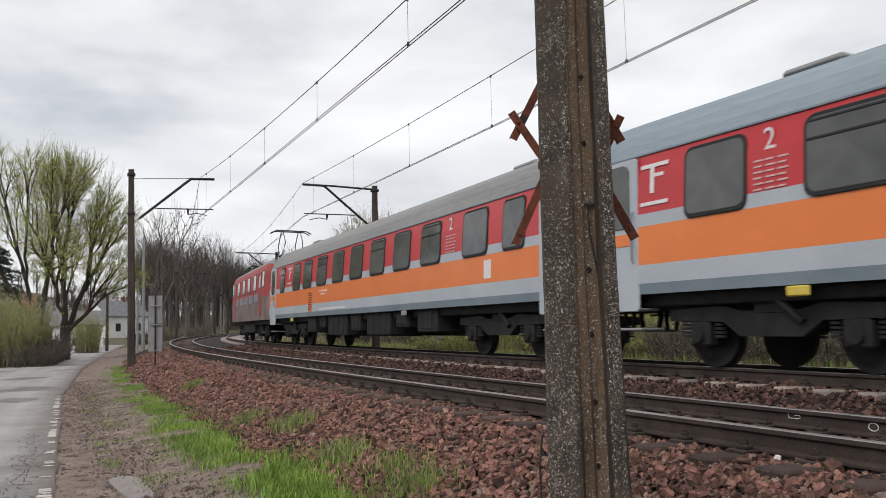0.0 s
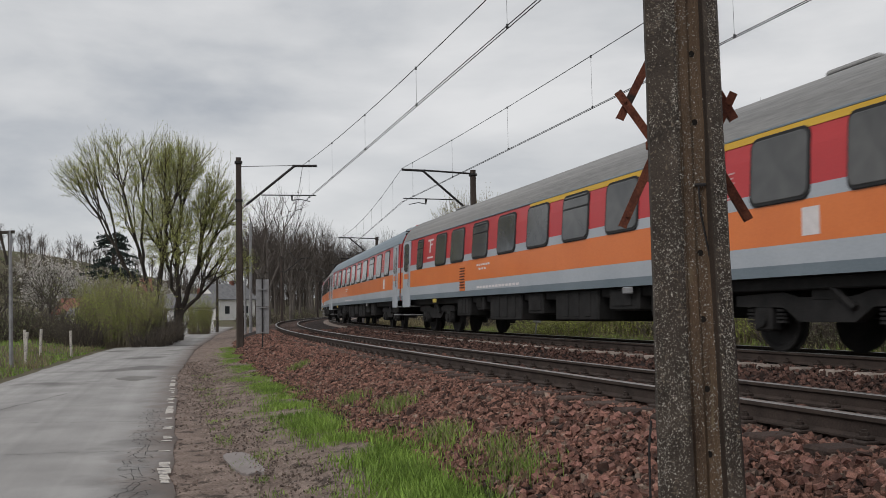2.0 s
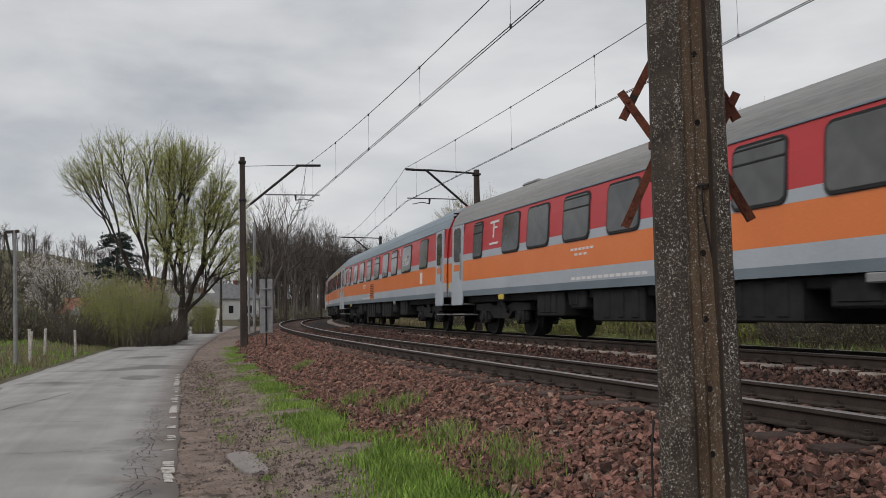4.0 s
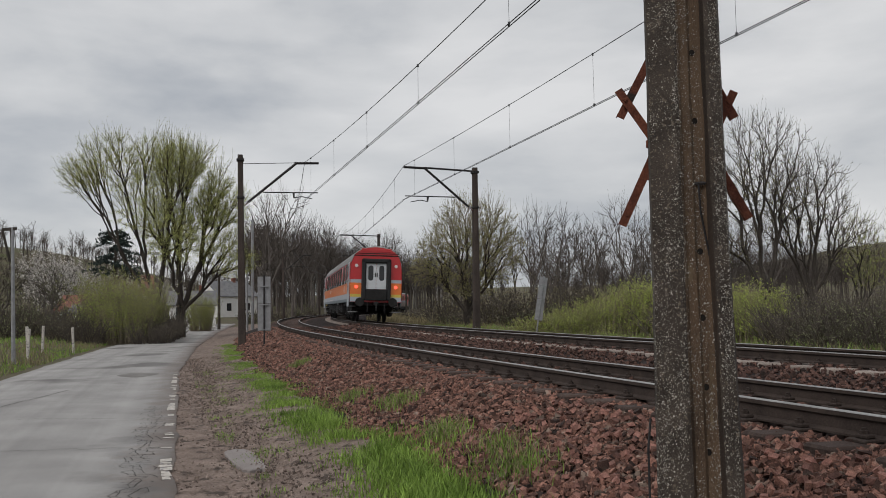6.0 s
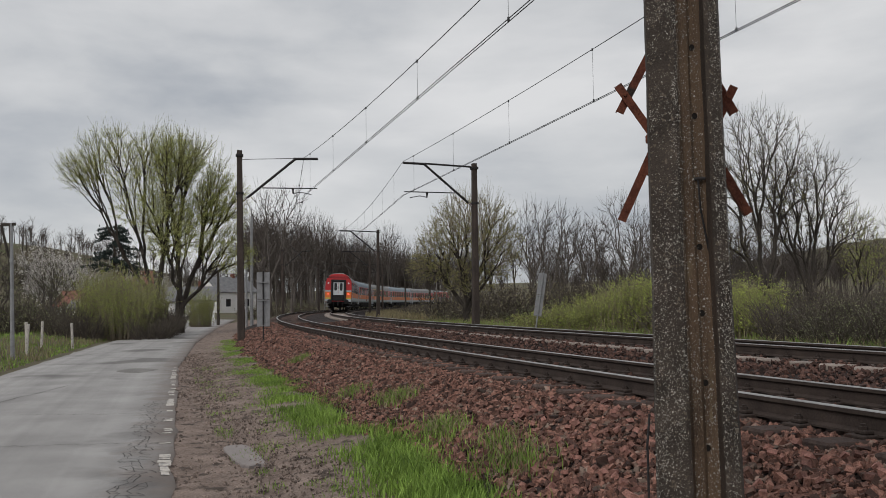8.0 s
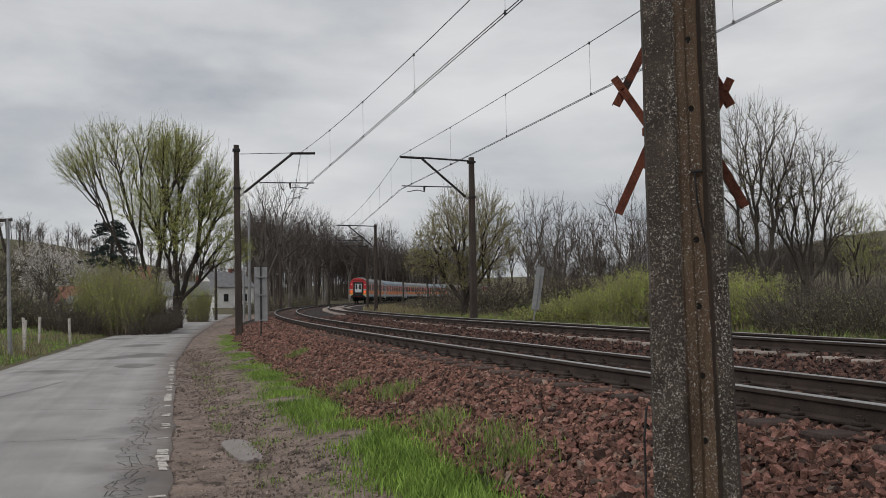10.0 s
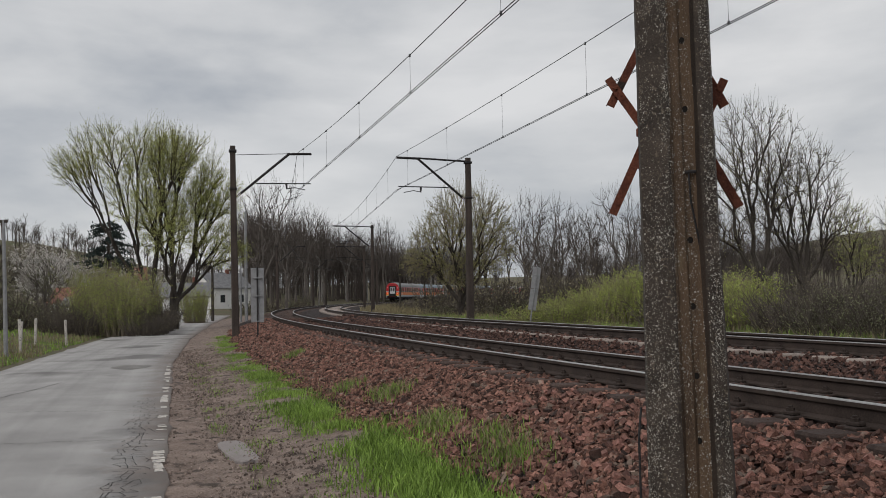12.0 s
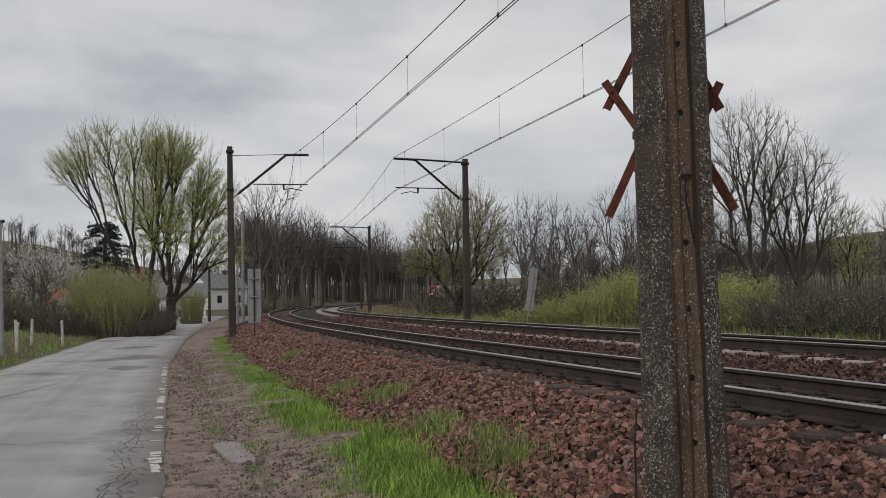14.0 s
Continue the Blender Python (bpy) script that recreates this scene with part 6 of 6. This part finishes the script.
    for y0, y1, z0 in ((-5.9, -4.6, 0.50), (-4.3, -3.1, 0.62), (-2.7, -0.7, 0.42), (-0.3, 0.8, 0.55), (1.2, 3.3, 0.40), (3.6, 4.3, 0.66), (4.6, 6.0, 0.50)):
        b = Build()
        ribs_made = []
        b.box((-1.28, y0 + rng.uniform(0, 0.3), z0), (1.28, y1, 1.05), 0, 0.03)
        for sx in (-1, 1):
            for k in range(3):
                yk = y0 + 0.35 + (y1 - y0 - 0.5) * k / 3
                rib = Build()
                rib.box((sx * 1.28 - 0.02, yk, z0 + 0.08), (sx * 1.28 + 0.02, yk + 0.25, 1.0), 0, 0.01)
                ribs_made.append(rib)
        box = part("equipment_box", b, M_UNDER, coach)
        for rib in ribs_made:
            part("lid", rib, M_UNDER, box)
    b = Build()
    b.box((-1.2, -11.95, 0.88), (1.2, 11.95, 1.07), 0, 0.02)
    part("underframe", b, M_UNDER, coach)
    for y0 in (-8.6, 8.6):
        make_bogie(coach, y0)
    for sx in (-1, 1):
        for y in (-4.0, 7.9):
            b = Build()
            b.box((sx * 1.40 - 0.02, y - 0.17, 0.92), (sx * 1.40 + 0.02, y + 0.17, 1.05), 0, 0.02)
            part("marker_plate", b, M_AXLE_YELLOW if y > 0 else M_STEEL_GREY, coach)
    for sy in (-1, 1):
        make_end(coach, sy, last and sy < 0)
    # roof vents
    for y in (-8.4, 8.4):
        b = Build()
        b.box((-0.4, y - 0.5, 4.02), (0.4, y + 0.5, 4.14), 0, 0.05)
        part("roof_vent", b, M_ROOF_COACH, coach)
    return coach


def make_end(coach, sy, tail):
    """End wall, gangway and buffers; the tail has lit lamps and a white folding door."""
    y = sy * 12.05
    turn = pose(0, y, 0, 0, 0, 0 if sy > 0 else 180)
    b = Build()
    half, _ = car_profile(False)
    wall = [(x * 0.97, z) for x, z in half]
    ring = wall + [(-x, z) for x, z in wall[::-1][1:]]
    b.loft([[(x, -0.05, z if z < 3.6 else 3.6 + (z - 3.6) * 0.86) for x, z in ring], [(x, 0.03, z if z < 3.6 else 3.6 + (z - 3.6) * 0.86) for x, z in ring]])
    end = part("end_wall", b, M_RED, coach, "red end wall with orange and grey stripes", at=turn)
    for lo, hi, m in ((2.08, 2.25, M_PALE), (1.48, 2.08, M_ORANGE), (1.33, 1.48, M_AXLE_YELLOW), (1.08, 1.33, M_PALE)):
        for sx in (-1, 1):
            b = Build()
            b.box((min(sx * 0.78, sx * 1.355), 0.031, lo), (max(sx * 0.78, sx * 1.355), 0.038, hi))
            part("end_stripe", b, m, end)
    b = Build()
    b.box((-1.2, 0.03, 3.50), (1.2, 0.05, 3.56), 0, 0.01)
    b.box((-1.2, 0.03, 3.62), (1.2, 0.05, 3.66), 0, 0.01)
    part("grab_rail", b, M_UNDER, end)
    b = Build()
    b.box((-0.80, -0.02, 3.70), (0.80, 0.045, 3.90), 0, 0.03)
    part("roof_end", b, M_RED, end, "red upper roof end")
    b = Build()
    for sx in (-1, 1):
        b.box((sx * 0.66 - 0.12, 0.02, 1.15), (sx * 0.66 + 0.12, 0.20, 3.36), 0, 0.06)
    b.box((-0.78, 0.02, 3.12), (0.78, 0.20, 3.36), 0, 0.06)
    part("gangway_bellows", b, M_RUBBER, end, "black rubber gangway bellows")
    for sx in (-1, 1):
        b = Build()
        b.box((min(sx * 0.006, sx * 0.54), 0.032, 1.75), (max(sx * 0.006, sx * 0.54), 0.07, 3.12), 0, 0.01)
        leaf = part("gangway_door", b, M_DOORGREY, end, "white folding gangway door leaf")
        b = Build()
        pane = rounded(0.27, 0.80, 0.12)
        b.loft([[(sx * 0.29 + u, 0.068, 2.60 + v) for u, v in pane], [(sx * 0.29 + u, 0.078, 2.60 + v) for u, v in pane]])
        part("door_pane", b, M_WINDOW_DARK, leaf)
        b = Build()
        b.box((sx * 0.05 - 0.02, 0.07, 2.4), (sx * 0.05 + 0.02, 0.10, 2.62), 0, 0.005)
        part("handle", b, M_RUBBER, leaf)
    b = Build()
    b.box((-0.56, 0.03, 1.15), (0.56, 0.24, 1.74), 0, 0.03)
    part("gangway_apron", b, M_UNDER, end, "black gangway apron")
    for sx in (-1, 1):
        for z in (1.86, 2.98):
            b = Build()
            b.tube([(sx * 1.05, 0.03, z), (sx * 1.05, 0.075, z)], [0.09, 0.085], 12)
            part("tail_lamp", b, (M_TAIL if z < 2 else M_MARK) if tail else M_UNDER, end, "lit red tail lamp" if tail and z < 2 else "")
        b = Build()
        b.tube([(sx * 0.87, -0.1, 1.06), (sx * 0.87, 0.32, 1.06)], 0.12, 12)
        b.tube([(sx * 0.87, 0.30, 1.06), (sx * 0.87, 0.36, 1.06)], [0.24, 0.23], 16)
        part("buffer", b, M_UNDER, end)
    b = Build()
    b.box((-0.12, 0.0, 0.92), (0.12, 0.34, 1.06), 0, 0.02)
    b.tube([(0, 0.3, 1.0), (0, 0.36, 0.75), (0, 0.3, 0.6)], 0.045, 8)
    for x in (-0.45, 0.45):
        b.tube([(x, 0.05, 1.0), (x, 0.22, 0.85), (x, 0.2, 0.55)], 0.035, 8)
    part("coupling", b, M_UNDER, end)


def make_locomotive():
    loco = thing("electric_locomotive", "red and grey electric locomotive with raised pantograph", "locomotive")
    half = [(1.45, 1.05), (1.47, 1.5), (1.48, 2.1), (1.48, 2.45), (1.46, 3.2), (1.36, 3.55), (1.15, 3.74), (0.7, 3.86), (0, 3.9)]
    ring = half + [(-x, z) for x, z in half[::-1][1:]]
    mats = [3, 3, 1, 1, 1, 0, 0, 0]
    b = Build()
    rings = []
    for y, kx, cut in ((-7.55, 0.80, 0.90), (-7.35, 0.94, 0.97), (-6.7, 1.0, 1.0), (6.7, 1.0, 1.0), (7.35, 0.94, 0.97), (7.55, 0.80, 0.90)):
        rings.append([(x * kx, y, z if z < 2.3 else 2.3 + (z - 2.3) * cut) for x, z in ring])
    b.loft(rings, mats + mats[::-1] + [4], True)
    part("body_shell", b, [M_ROOF_COACH, M_LOCO_RED, M_ORANGE, M_LOCO_GREY, M_UNDER], loco, "faded red body over a dirty grey skirt")
    for sx, turn in SIDES:
        for y in (-3.4, -1.1, 1.1, 3.4):
            w = part("side_window", W_FRAME, None, loco, at=pose(sx * 1.462, y, 2.85, 0, -1.5, turn) @ Matrix.Diagonal((1, 0.72, 0.8, 1)))
            part("pane", W_PANE, None, w)
        for y in (-5.3, 5.3):
            b = side_plate(0.62, 2.0, 0.05, 0.03)
            d = part("cab_door", b, M_LOCO_RED, loco, at=pose(sx * 1.465, y, 2.25, 0, 0, turn))
            part("door_pane", side_plate(0.4, 0.6, 0.06, 0.012, 0.028), M_GLASS, d, at=pose(0, 0, 0.55))
            w = part("cab_window", W_FRAME, None, loco, at=pose(sx * 1.455, y + (0.95 if y > 0 else -0.95), 2.9, 0, -1.5, turn) @ Matrix.Diagonal((1, 0.5, 0.75, 1)))
            part("pane", W_PANE, None, w)
        b = Build()
        for k in range(5):
            b.box((min(sx * 1.47, sx * 1.492), -4.6 + k * 2.0, 1.9), (max(sx * 1.47, sx * 1.492), -3.2 + k * 2.0, 2.3))
        part("side_grille", b, M_SLATE, loco)
    for sy in (-1, 1):
        b = Build()
        for sx in (-1, 1):
            b.box((sx * 0.58 - 0.42, sy * 7.52 - 0.05, 2.55), (sx * 0.58 + 0.42, sy * 7.52 + 0.05, 3.25), 0, 0.03)
        part("windscreen", b, M_GLASS, loco)
        b = Build()
        for sx in (-1, 1):
            b.tube([(sx * 0.87, sy * 7.4, 1.06), (sx * 0.87, sy * 7.9, 1.06)], 0.12, 12)
            b.tube([(sx * 0.87, sy * 7.88, 1.06), (sx * 0.87, sy * 7.94, 1.06)], 0.24, 16)
        part("buffer_pair", b, M_UNDER, loco)
        b = Build()
        b.tube([(-0.9, sy * 7.45, 1.7), (-0.9, sy * 7.6, 1.7)], 0.12, 12)
        b.tube([(0.9, sy * 7.45, 1.7), (0.9, sy * 7.6, 1.7)], 0.12, 12)
        part("headlamp", b, M_MARK, loco)
        make_bogie(loco, sy * 4.0)
    b = Build()
    b.box((-1.3, -2.2, 0.45), (1.3, 2.2, 1.1), 0, 0.05)
    b.box((-1.3, -7.3, 0.85), (1.3, 7.3, 1.07), 0, 0.02)
    part("underframe", b, M_UNDER, loco)
    b = Build()
    b.box((-0.6, -2.5, 3.85), (0.6, 2.5, 4.05), 0, 0.06)
    for y in (-4.5, -3.2, 3.2, 4.5):
        b.tube([(0.5, y, 3.8), (0.5, y, 4.12)], 0.05, 8)
        b.tube([(-0.5, y, 3.8), (-0.5, y, 4.12)], 0.05, 8)
    part("roof_equipment", b, M_STEEL_DARK, loco)
    for y0, up in ((-4.4, 1.0), (4.4, 0.12)):
        b = Build()
        top, mid = 4.12 + 1.2 * up, 4.12 + 0.55 * up
        for sx in (-0.45, 0.45):
            for sy in (-1, 1):
                b.tube([(sx, y0 + sy * 0.45, 4.12), (sx * 0.9, y0 + sy * 1.05, mid), (sx * 0.9, y0 + sy * 0.25, top)], 0.025, 6)
            b.tube([(sx * 1.1, y0 - 1.1, 4.12), (sx * 1.1, y0 + 1.1, 4.12)], 0.03, 6)
        for sy in (-0.25, 0.25):
            b.tube([(-0.95, y0 + sy, top - 0.12), (-0.7, y0 + sy, top), (0.7, y0 + sy, top), (0.95, y0 + sy, top - 0.12)], 0.03, 6)
        part("pantograph", b, M_STEEL_DARK, loco, "raised pantograph" if up == 1 else "lowered pantograph")
    return loco


LONG = [(-9.8, 0.9, False), (-8.1, 1.22, False)] + [(-5.7 + 1.9 * i, 1.22, i in (0, 2, 5)) for i in range(7)] + [(7.3, 1.1, False), (9.6, 0.7, True)]
OPEN = [(9.2, 1.15, False)] + [(7.05 - 2.05 * i, 1.38, i % 2 == 0) for i in range(8)] + [(-9.3, 1.15, False)]
CAFE = [(10.2, 0.62, True), (8.6, 0.72, True)] + [(6.5 - 2.1 * i, 1.30, i in (2, 3)) for i in range(5)] + [(-3.85, 1.2, True), (-6.2, 1.65, False), (-9.0, 1.2, False)]
coaches = []
CARS = ((True, M_ROOF_COACH, False, LONG, True, False, "ribbed grey roof, tail lamps lit"), (True, M_ROOF_BLUE, False, CAFE, False, True, "ribbed blue-grey roof"), (True, M_ROOF_COACH, True, LONG, False, True, "ribbed grey roof and yellow stripe"),
        (False, M_ROOF_BLUE, False, OPEN, False, False, "smooth blue-grey roof"), (True, M_ROOF_COACH, False, LONG, False, True, "ribbed grey roof"))
for ribs, roof, first, layout, last, grille, text in CARS:
    coaches.append(make_coach("passenger_coach", ribs, roof, first, layout, last, "red, orange and grey coach with " + text, grille))
locomotive = make_locomotive()


def car_rows(middle, pivot):
    rows = []
    for k in range(0, 57):
        t = k * 0.25
        s = TAIL_AT_6 + SPEED * (t - 6) + GAIN * (t - 6) ** 2 / 2 + middle
        a, _ = along(s - pivot, FAR_Q + GAUGE / 2)
        b, _ = along(s + pivot, FAR_Q + GAUGE / 2)
        c = (a + b) / 2
        turn = math.degrees(math.atan2(-(b.x - a.x), b.y - a.y))
        rows.append((t, pose(c.x, c.y, FAR_Z - CANT / 2, 0, LEAN, turn)))
    return rows


def motions():
    for i, coach in enumerate(coaches):
        walk(coach, car_rows(CAR * (i + 0.5), 8.6))
    walk(locomotive, car_rows(CAR * 5 + 7.95, 4.0))


motions()
